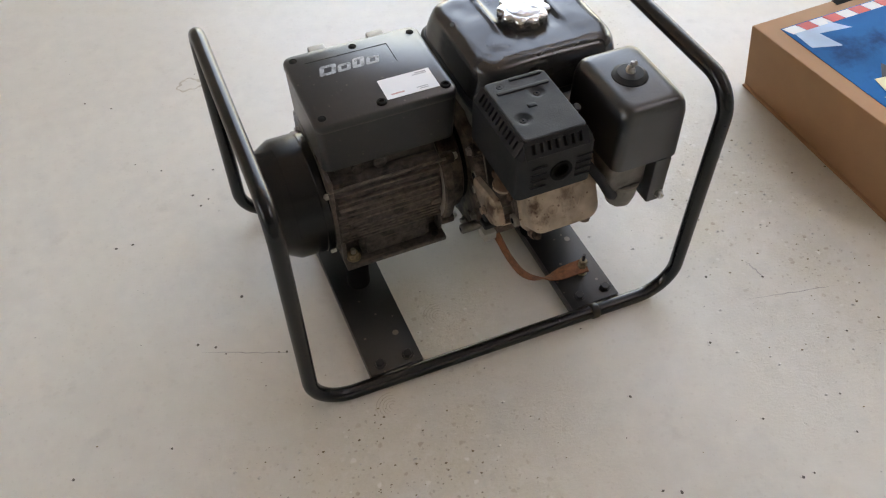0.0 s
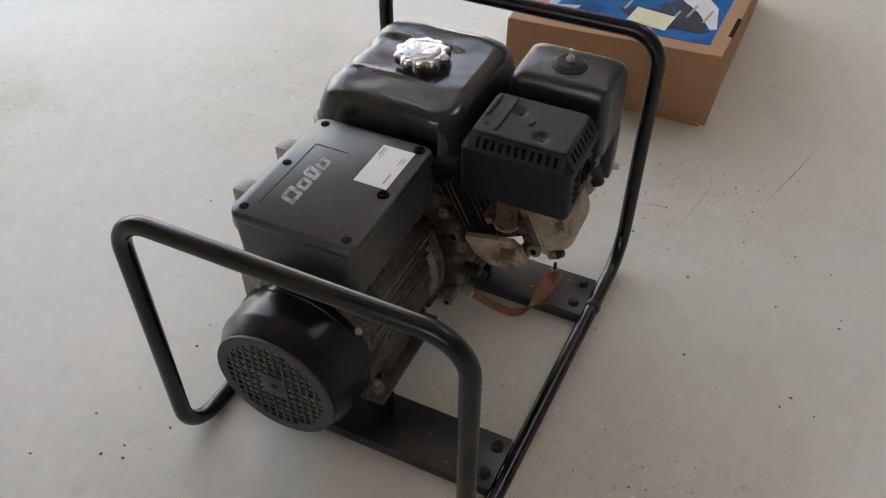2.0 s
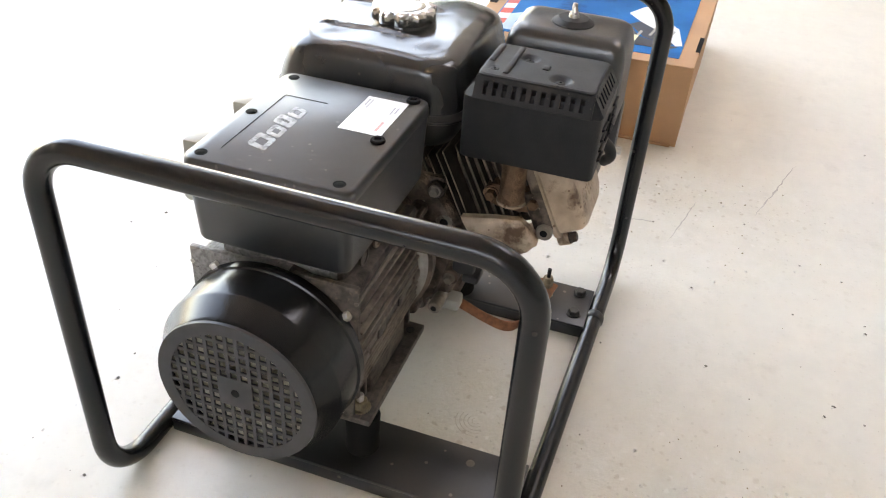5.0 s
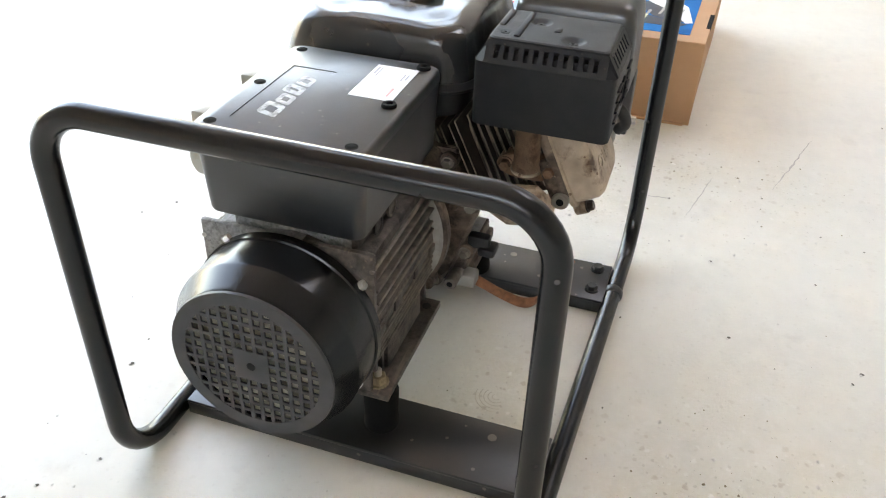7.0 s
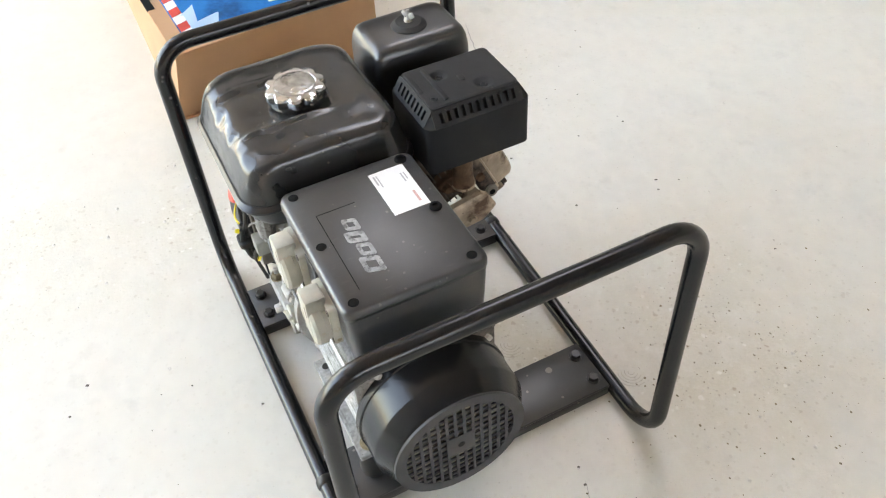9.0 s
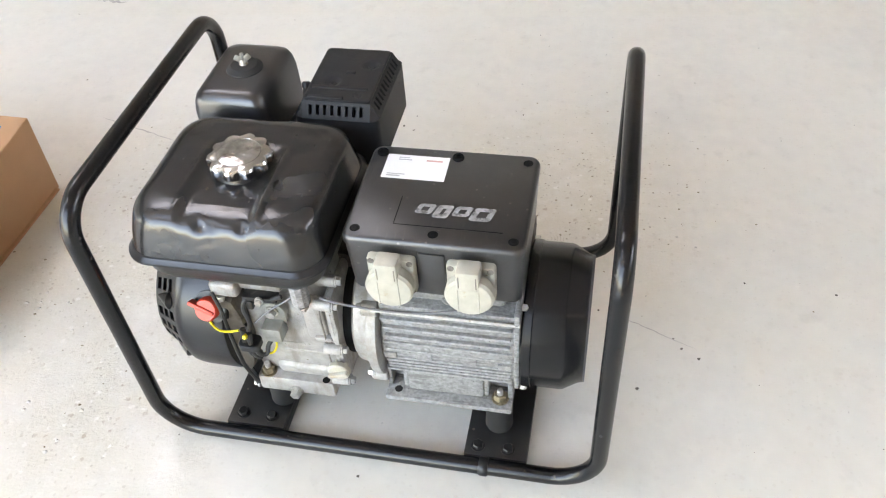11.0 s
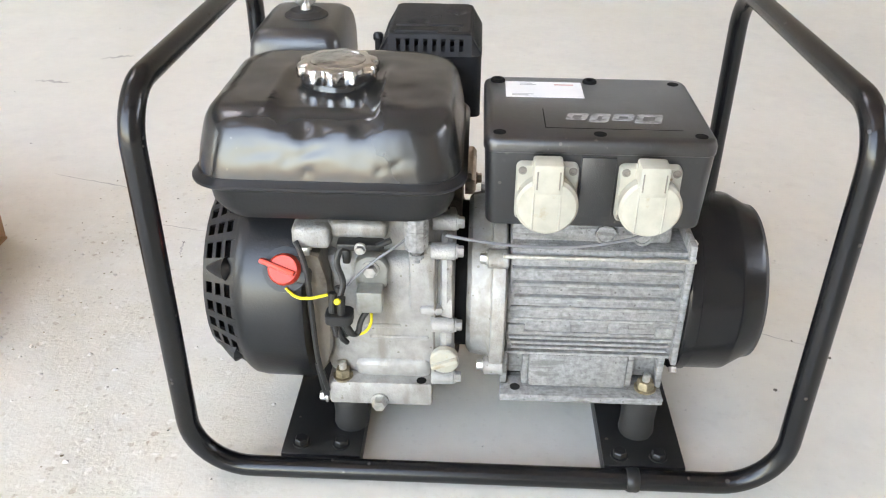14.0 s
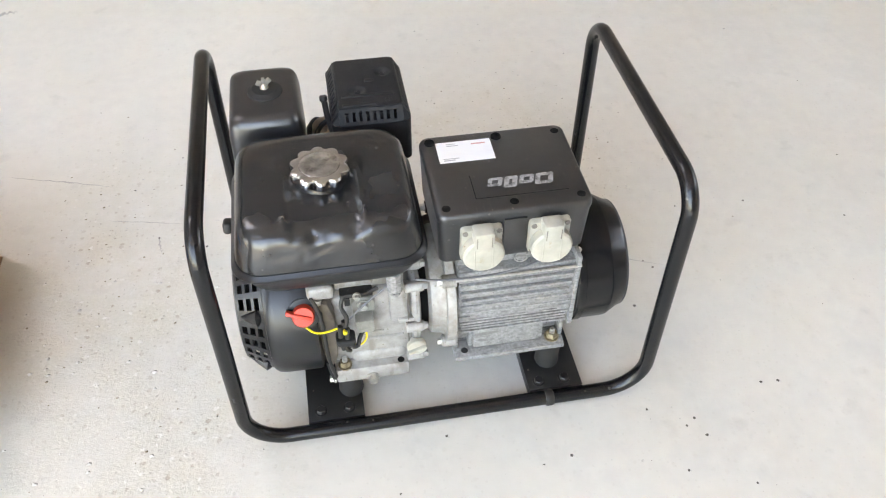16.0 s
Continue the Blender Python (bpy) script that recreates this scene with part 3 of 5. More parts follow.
def alternator():
    bm = B()
    turned(bm, (-0.07, AX, AZ), (0.09, AX, AZ), [(0, 0.078), (0.004, 0.08), (0.156, 0.08), (0.16, 0.078)], 40)
    box(bm, -0.068, 0.074, AX - 0.06, AX + 0.06, 0.205, 0.249, 0.006)
    core = part("stator_housing", bm, M_FIN, gen, "dusty grey finned aluminium alternator housing")
    soiled(core, M_SOOTFIN, AX + 0.01)
    zs = (0.2085, 0.1935, 0.179, 0.1685, 0.156, 0.141, 0.135, 0.129, 0.1235, 0.117)
    for s in (-1, 1):
        skin = M_FIN if s < 0 else M_SOOTFIN
        a, b = sorted((AX + s * 0.002, AX + s * 0.0752))
        bm = box(B(), -0.068, 0.087, a, b, 0.11, 0.228, 0.004)
        a, b = sorted((AX + s * 0.002, AX + s * 0.058))
        box(bm, -0.067, 0.086, a, b, 0.075, 0.115, 0.004)
        part("side_casting", bm, skin, core)
        a, b = sorted((AX + s * 0.02, AX + s * 0.0815))
        part("end_flange", box(B(), 0.0855, 0.0915, a, b, 0.108, 0.238, 0.002), skin, core)
        for k, z in enumerate(zs):
            dz = abs(z - 0.168)
            reach = 0.0812 - 0.03 * max(0.0, dz - 0.03)
            lo = 0.07
            bm = B()
            a, b = sorted((AX + s * lo, AX + s * reach))
            tip = 0.0015 * (k % 3)
            box(bm, -0.0665 + tip, 0.0835 - tip, a, b, z - 0.0015, z + 0.0013, 0.0008, seg=1)
            part("fin", bm, M_CREST if s < 0 else M_SOOTEDGE, core)
        part("tie_rod", rod(B(), (-0.075, AX + s * 0.0795, 0.2215), (0.092, AX + s * 0.0795, 0.2215), 0.0022, 10), M_ZINC if s < 0 else M_SOOTEDGE, core)
        for x in (-0.0605, 0.0745):
            part("boss", box(B(), x - 0.0075, x + 0.0085, AX + s * 0.0745 - 0.008, AX + s * 0.0745 + 0.008, 0.141, 0.1508, 0.0018), M_CREST if s < 0 else M_SOOTEDGE, core)
        for x in (-0.0195, 0.033):
            part("tab", box(B(), x - 0.0095, x + 0.0095, AX + s * 0.0735 - 0.008, AX + s * 0.0735 + 0.008, 0.1425, 0.1562, 0.0015), skin, core)
        a, b = sorted((AX + s * 0.07, AX + s * 0.0768))
        part("shelf_bar", box(B(), -0.051, 0.066, a, b, 0.1502, 0.1528, 0.0008, seg=1), M_CREST if s < 0 else M_SOOTEDGE, core)
        for x in (0.014, 0.046):
            part("knockout", turned(B(), (x, AX + s * 0.0655, 0.2385), (x, AX + s * 0.08, 0.2385), [(0, 0.0095), (0.0025, 0.0095), (0.0025, 0.0075), (0.0012, 0.007)], 20), skin, core)
    # foot
    for s in (-1, 1):
        bm = B()
        a, b = sorted((AX + s * 0.034, AX + s * 0.089))
        box(bm, -0.072, 0.083, a, b, 0.0655, 0.0735, 0.0015)
        a, b = sorted((AX + s * 0.04, AX + s * 0.0755))
        c = (a, b)
        foot = part("foot_rail", bm, M_FIN if s < 0 else M_SOOTFIN, gen, "grey cast foot rail of the alternator" if s < 0 else "sooty brown cast foot rail of the alternator")
        part("foot_block", box(B(), -0.045, 0.048, *c, 0.0732, 0.112, 0.003), M_FIN if s < 0 else M_SOOTFIN, foot)
        for x in (-0.0715, -0.0512, 0.0482, 0.077):
            a, b = sorted((AX + s * 0.038, AX + s * 0.072))
            part("foot_rib", box(B(), x, x + 0.006, a, b, 0.0732, 0.112, 0.0015), M_FIN if s < 0 else M_SOOTFIN, foot)
        part("slot", turned(B(), (-0.0575, AX + s * 0.0775, 0.073), (-0.0575, AX + s * 0.0775, 0.1), [(0, 0.0048), (0.0011, 0.0048)], 18), M_RUBBER, foot)
        part("nut", bolt(B(), (0.068, AX + s * 0.073, 0.0735), (0, 0, 1), 0.0085, 0.008), M_BRASS, foot)
        part("stud", rod(B(), (0.068, AX + s * 0.073, 0.077), (0.068, AX + s * 0.073, 0.091), 0.0038, 12, 0.001), M_ZINC, foot)
    # flange and bell towards the engine
    bm = B()
    turned(bm, (-0.118, AX, AZ), (0, AX, AZ), [(0.011, 0.068), (0.0125, 0.075), (0.016, 0.0795), (0.031, 0.0825), (0.034, 0.0855), (0.0345, 0.093), (0.036, 0.094), (0.046, 0.094), (0.048, 0.09)], 56)
    bell = part("bell_housing", bm, M_ALU, gen, "pale cast aluminium bell housing")
    soiled(bell, M_GRIME, AX + 0.02)
    for a in (40, 140, 220, 320):
        y, z = AX + 0.093 * math.cos(radians(a)), AZ + 0.093 * math.sin(radians(a))
        part("lug", rod(B(), (-0.0885, y, z), (-0.0695, y, z), 0.009, 14, 0.001), M_ALU if y < AX else M_GRIME, bell)
        part("bolt", bolt(B(), (-0.0885, y, z), (-1, 0, 0), 0.005, 0.005), M_ZINC, bell)
    # fan cowl
    bm = B()
    d = [(0.0, 0.087), (0.002, 0.0885), (0.011, 0.0885), (0.012, 0.087), (0.016, 0.0868), (0.046, 0.0868), (0.049, 0.0862), (0.0665, 0.0765), (0.0705, 0.0755), (0.0725, 0.0735), (0.071, 0.072)]
    _, a1, b1 = axes((0.09, AX, AZ), (0.2, AX, AZ))
    rings = [[Vector((0.092 + s, AX, AZ)) + (a1 * math.cos(2 * math.pi * k / 64) + b1 * math.sin(2 * math.pi * k / 64)) * r for k in range(64)] for s, r in d]
    quads(bm, rings, cap_first=True, cap_last=False)
    cowl = part("fan_cowl", bm, M_COWL, gen, "satin black sheet steel fan cowl")
    bm = B()
    R, xf = 0.0745, 0.1625
    pitch, bar = 0.0098, 0.0034
    for k in range(-8, 9):
        q = (k + 0.5) * pitch
        if abs(q) < R - 0.004:
            h = math.sqrt(R * R - q * q) - 0.001
            box(bm, xf, xf + 0.0022, AX + q - bar / 2, AX + q + bar / 2, AZ - h, AZ + h)
            box(bm, xf + 0.0002, xf + 0.0020, AX - h, AX + h, AZ + q - bar / 2, AZ + q + bar / 2)
    # solid hub and blank bands between the blocks of holes
    box(bm, xf + 0.0001, xf + 0.0026, AX - 0.0165, AX + 0.0165, AZ - 0.0165, AZ + 0.0165, 0.0006)
    prof = [(0.0, 0.0625), (0.0024, 0.0625), (0.0027, 0.064), (0.0027, 0.075), (0.0, 0.0755)]
    rings = [[Vector((xf + s, AX + r * math.cos(2 * math.pi * k / 64), AZ + r * math.sin(2 * math.pi * k / 64))) for k in range(64)] for s, r in prof]
    rows = quads(bm, rings, cap_first=False, cap_last=False)
    for k in range(64):
        bm.faces.new((rows[-1][k], rows[-1][(k + 1) % 64], rows[0][(k + 1) % 64], rows[0][k]))
    part("grille", bm, M_GRILLE, cowl, "black pierced grille with square holes")
    part("hub_hole", turned(B(), (xf + 0.0024, AX, AZ), (xf + 0.01, AX, AZ), [(0, 0.004), (0.0006, 0.004)], 14), M_DARK, cowl)
    bm = B()
    turned(bm, (0.135, AX, AZ), (0.16, AX, AZ), [(0, 0.02), (0.024, 0.02)], 20)
    turned(bm, (0.15, AX, AZ), (0.17, AX, AZ), [(0, 0.07), (0.003, 0.07)], 40)
    fan = part("cooling_fan", bm, M_SOCKET, gen, "dusty pale plastic cooling fan behind the grille")
    for k in range(9):
        a = 2 * math.pi * k / 9
        part("fan_blade", box(B(), 0.1532, 0.1595, 0.02, 0.066, -0.0012, 0.0012, m=Matrix.Translation((0, AX, AZ)) @ Matrix.Rotation(a, 4, "X")), M_SOCKET, fan)
    for a in (37, 128, 225, 315):
        y, z = AX + 0.088 * math.cos(radians(a)), AZ + 0.088 * math.sin(radians(a))
        w = (0, math.cos(radians(a)), math.sin(radians(a)))
        part("screw", bolt(B(), (0.094, y, z), w, 0.0045, 0.005, False), M_ZINC, cowl)


alternator()


# ---- control box ----
LID = 0.3312


def control_box():
    bm = B()
    rings = [round_rect(-0.091, 0.091, -0.068, 0.074, 0.010, 0.2495), round_rect(-0.092, 0.092, -0.069, 0.075, 0.010, 0.252),
             round_rect(-0.0945, 0.0945, -0.073, 0.0785, 0.011, 0.318), round_rect(-0.0945, 0.0945, -0.073, 0.0785, 0.011, 0.3185),
             round_rect(-0.0955, 0.0955, -0.0745, 0.0795, 0.012, 0.3195), round_rect(-0.0955, 0.0955, -0.0745, 0.0795, 0.012, 0.3255),
             round_rect(-0.0945, 0.0945, -0.0732, 0.0785, 0.012, 0.3295), round_rect(-0.092, 0.092, -0.0705, 0.076, 0.010, LID)]
    quads(bm, rings)
    b = part("control_box", bm, M_BOX, gen, "black plastic control box with scuffed lid", sharp=0.9)
    for i, (x, y) in enumerate(((-0.0825, 0.0645), (0.0042, 0.0645), (0.0825, 0.0645), (-0.0825, -0.06), (0.0, -0.06), (0.0825, -0.06))):
        bm = B()
        # Almost flat: the near black also stands for the shade in the recess.
        prof = [(0, 0.0056), (0.0009, 0.0054), (0.00095, 0.005), (0.0007, 0.0042), (0.0007, 0.0036), (0.0011, 0.003), (0.0011, 0.001)]
        if i < 2:
            prof = [(0, 0.0068), (0.002, 0.0068), (0.0035, 0.0058), (0.0036, 0.0035), (0.0012, 0.003), (0.0012, 0.0)]
        turned(bm, (x, y, LID - 0.0006), (x, y, 1), prof, 16)
        part("lid_screw", bm, M_DARK, b)
    part("paper_label", box(B(), -0.0755, -0.0045, 0.0225, 0.063, LID, LID + 0.0004), M_LABEL, b, "white paper label on the lid")
    # unreadable print on the label
    for x0, x1, y0, y1, mt in ((-0.07, -0.055, 0.0255, 0.0275, M_INK), (-0.07, -0.05, 0.029, 0.0303, M_INK), (-0.03, -0.012, 0.054, 0.0565, M_REDINK), (-0.062, -0.047, 0.054, 0.0555, M_INK), (-0.062, -0.05, 0.0575, 0.0588, M_INK)):
        part("print_line", box(B(), x0, x1, y0, y1, LID + 0.0003, LID + 0.0006), mt, b)
    # frame line pressed into the lid round the worn logo
    for x0, x1, y0, y1 in ((-0.044, 0.07, -0.0492, -0.0484), (-0.0444, -0.0436, -0.0488, -0.006), ):
        part("pressed_line", box(B(), x0, x1, y0, y1, LID - 0.0004, LID + 0.0003), M_DARK, b)
    # worn logo as plain strokes, leaning
    bm = B()
    place = lambda u, v: (0.06 - u - 0.3 * v, -0.0145 - v)
    for u0, u1, high, wide in ((0.0, 0.0225, 0.0198, 0.0062), (0.0245, 0.0425, 0.0152, 0.0052), (0.045, 0.0615, 0.0198, 0.0064), (0.064, 0.082, 0.0152, 0.0052)):
        outer = round_rect(u0, u1, 0.0, high, 0.0032, 0, 3)
        inner = round_rect(u0 + wide, u1 - wide, wide * 0.8, high - wide * 0.8, 0.0006, 0, 3)
        rows = [[Vector((*place(p.x, p.y), LID + h)) for p in q] for q, h in ((outer, -0.0001), (outer, 0.0003), (inner, 0.0003), (inner, -0.0001))]
        quads(bm, rows, cap_first=False, cap_last=False)
    part("logo_print", bm, M_LOGO, b, "worn silver printed logo")


control_box()


def socket(cx):
    y0 = -0.0735
    zc = 0.2815
    bm = B()
    ring = [round_rect(cx - 0.0255, cx + 0.0255, -0.0255, 0.0255, 0.005, q) for q in (0.0, 0.006, 0.008)]
    ring[2] = round_rect(cx - 0.0245, cx + 0.0245, -0.0245, 0.0245, 0.0045, 0.0085)
    m = Matrix.Translation((0, y0 + 0.0005, zc + 0.005)) @ Matrix.Rotation(radians(90), 4, "X")
    quads(bm, [[m @ p for p in r] for r in ring])
    s = part("socket_plate", bm, M_SOCKET, gen, "yellowed white plastic socket with a hinged cover")
    bm = B()
    turned(bm, (cx, y0 - 0.0078, zc), (cx, y0 - 0.04, zc), [(0, 0.0235), (0.004, 0.0235), (0.0045, 0.0258), (0.0135, 0.0258), (0.0165, 0.0235), (0.0172, 0.02)], 40)
    part("hinged_cover", bm, M_SOCKET, s)
    bm = B()
    box(bm, cx - 0.0125, cx + 0.0115, y0 - 0.0262, y0 - 0.005, zc + 0.012, zc + 0.0385, 0.0025)
    box(bm, cx - 0.0125, cx - 0.0105, y0 - 0.0256, y0 - 0.022, zc - 0.021, zc + 0.02, 0.0008)
    box(bm, cx + 0.0095, cx + 0.0115, y0 - 0.0256, y0 - 0.022, zc - 0.021, zc + 0.02, 0.0008)
    hinge = part("hinge_block", bm, M_SOCKET, s)
    for dx in (-0.0095, 0.0085):
        part("hinge_slot", box(B(), cx + dx - 0.0006, cx + dx + 0.0006, y0 - 0.0266, y0 - 0.024, zc + 0.017, zc + 0.033, 0.0003, seg=1), M_GRIMYGREY, hinge)
    part("hinge_pin", rod(B(), (cx - 0.0135, y0 - 0.012, zc + 0.0335), (cx + 0.0125, y0 - 0.012, zc + 0.0335), 0.0024, 10), M_SOCKET, hinge)
    for dx in (-0.0205, 0.0205):
        for dz in (-0.0155, 0.0255):
            bm = B()
            turned(bm, (cx + dx, y0 - 0.0078, zc + dz), (cx + dx, y0 - 0.02, zc + dz), [(0, 0.0036), (0.0012, 0.0034), (0.0012, 0.002), (0.0006, 0.0015)], 12)
            part("plate_screw", bm, M_GRIMYGREY, s)
    return s


part("raised_panel", box(B(), -0.0145, 0.0135, -0.0752, -0.072, 0.262, 0.3165, 0.0006), M_BOX, gen, "slightly raised black panel between the sockets")
socket(-0.0425)
socket(0.0415)


# ---- fuel tank ----
def fuel_tank():
    bm = B()
    cx, cy = -0.2225, -0.005

    # x, height, depth, half width, half height and lean of each knock in the side below the cap
    knocks = ((-0.297, 0.318, 0.0011, 0.007, 0.009, 0.3), (-0.276, 0.3245, 0.0013, 0.022, 0.0045, 0.12), (-0.252, 0.3215, 0.0016, 0.005, 0.008, -0.5), (-0.232, 0.327, 0.0014, 0.016, 0.004, 0.35), (-0.236, 0.311, 0.0012, 0.006, 0.005, 0.6),
              (-0.196, 0.322, 0.0009, 0.012, 0.006, -0.2), (-0.178, 0.3135, 0.001, 0.005, 0.004, 0.5), (-0.165, 0.319, 0.0009, 0.009, 0.0035, 0.6), (-0.15, 0.325, 0.0012, 0.005, 0.007, 0.2))
    dents = ((-0.24, -0.0905, 0.344, 0.0042, 0.008), (-0.225, -0.09, 0.344, 0.0018, 0.007), (-0.192, -0.089, 0.345, 0.0038, 0.007), (-0.18, -0.088, 0.345, 0.0025, 0.005), (-0.143, -0.084, 0.345, 0.0036, 0.007),
             (-0.148, -0.052, 0.355, 0.0036, 0.013), (-0.158, -0.03, 0.356, 0.0018, 0.012), (-0.15, 0.06, 0.352, 0.003, 0.014), (-0.27, 0.04, 0.356, 0.0016, 0.02), (-0.3, -0.02, 0.353, 0.0012, 0.016))
    middle = Vector((cx, cy, 0.3))

    def step(v, w):
        return 1 / (1 + math.exp(max(-40.0, min(40.0, v / w))))

    def dent(p):
        q = p.copy()
        for x, y, z, deep, wide in dents:
            d = (p - Vector((x, y, z))).length / wide
            if d < 3:
                q += (middle - p).normalized() * deep * math.exp(-d * d)
        if p.y < -0.06:
            for x, z, deep, wide, high, lean in knocks:
                u, v = p.x - x, p.z - z
                u, v = u + lean * v, v - lean * u
                q.y += 0.3 * deep * math.exp(-(u / wide) ** 2 - (v / high) ** 2)
        if p.z > 0.326:
            fade = step(0.337 - p.z, 0.0022)
            inside = step(abs(p.x - cx + 0.002) - 0.04, 0.0022) * step(p.y - 0.03, 0.006) * step(-0.093 - p.y, 0.006)
            ridge = math.exp(-((abs(p.x - cx + 0.002) - 0.0455) / 0.0035) ** 2) * step(p.y - 0.02, 0.006) * step(-0.078 - p.y, 0.0035)
            q.z += fade * ((0.0034 if p.x > cx else 0.0014) * ridge - 0.0042 * inside)
            q.z += fade * (noise.noise(p * 24) * 0.0011 + noise.noise(p * 60) * 0.0003)
        q.y += noise.noise(p * 30) * 0.0005 + noise.noise(p * 95) * 0.00015
        return q

    def ring(x0, x1, y0, y1, r, z):
        pts = round_rect(x0, x1, y0, y1, r, z, 8)
        dense = []
        for a, b in zip(pts, pts[1:] + pts[:1]):
            dense += [a.lerp(b, i / 90) for i in range(90)] if (b - a).length > 0.02 else [a]
        return dense

    def finer(line):
        pts = smooth_path([(g, z, 0) for g, z in line], 2)
        return [(p.x, p.y) for p in pts]

    side = [(-0.3325 + 0.55 * g, -0.1125 - 0.55 * g, -0.107 + 0.88 * g, 0.098 - 0.6 * g, 0.034, z) for g, z in finer(((0.0, 0.299), (0.0008, 0.304), (0.0021, 0.31), (0.0037, 0.316), (0.0055, 0.322), (0.0075, 0.3275), (0.0096, 0.333), (0.0117, 0.3385), (0.0143, 0.3435), (0.0185, 0.348), (0.0255, 0.3518), (0.0345, 0.3541), (0.046, 0.3552)))]
    rows = [ring(*s) for s in side]
    last = rows[-1]
    c = Vector((cx, cy, 0.357))
    for k in range(1, 26):
        f = 1 - k / 26
        rows.append([Vector((c.x + (p.x - c.x) * f, c.y + (p.y - c.y) * f, p.z + (c.z - p.z) * (1 - f))) for p in last])
    rows = [[dent(p) for p in r] for r in rows]
    quads(bm, rows, cap_first=True)
    t = part("fuel_tank", bm, M_TANK, gen, "dented glossy black sheet steel fuel tank", sharp=1.2)
    bm = B()
    outer = lambda g, z: round_rect(-0.3325 - g, -0.1125 + g, -0.107 - g, 0.098 + g, 0.034, z, 8)
    quads(bm, [outer(-0.004, 0.2955), outer(0.003, 0.2955), outer(0.0045, 0.297), outer(0.0045, 0.2995), outer(0.003, 0.301), outer(0.0005, 0.304), outer(-0.004, 0.304)])
    part("rim_seam", bm, M_SHROUD, t)
    bm = B()
    quads(bm, [round_rect(-0.312, -0.13, -0.088, 0.078, 0.03, 0.2605, 8), round_rect(-0.318, -0.124, -0.094, 0.085, 0.032, 0.263, 8), round_rect(-0.325, -0.119, -0.101, 0.092, 0.034, 0.275, 8), round_rect(-0.3275, -0.1165, -0.1035, 0.0945, 0.034, 0.297, 8)])
    part("lower_shell", bm, M_SHROUD, t)
    # filler neck and cap
    nc = Vector((-0.2235, -0.0005, 0.0))
    part("filler_neck", turned(B(), (nc.x, nc.y, 0.346), (nc.x, nc.y, 0.4), [(0, 0.034), (0.005, 0.0335), (0.010, 0.031), (0.014, 0.030)], 36), M_TANK, t)
    bm = B()
    rings = []
    for z, r, lobe in ((0.3565, 0.0325, 0.0012), (0.358, 0.0338, 0.0024), (0.3665, 0.0338, 0.0026), (0.3690, 0.0325, 0.0022), (0.3702, 0.030, 0.0012), (0.3704, 0.0245, 0.0), (0.3697, 0.0235, 0.0), (0.3695, 0.013, 0.0)):
        row = []
        for k in range(96):
            a = 2 * math.pi * k / 96
            q = 0.5 - 0.5 * math.cos(a * 10)
            e = r + lobe * (2.3 * q ** 0.55 - 1.3)
            row.append(Vector((nc.x + e * math.cos(a), nc.y + e * math.sin(a), z)))
        rings.append(row)
    quads(bm, rings)
    part("fuel_cap", bm, M_CHROME, t, "scratched chrome lobed fuel cap", sharp=0.5)
    part("cap_disc", turned(B(), (nc.x, nc.y, 0.3694), (nc.x, nc.y, 1), [(0, 0.0238), (0.0008, 0.0236), (0.0012, 0.0225), (0.0013, 0.005)], 40), M_CAPTOP, t, "dull scratched centre of the cap")


fuel_tank()


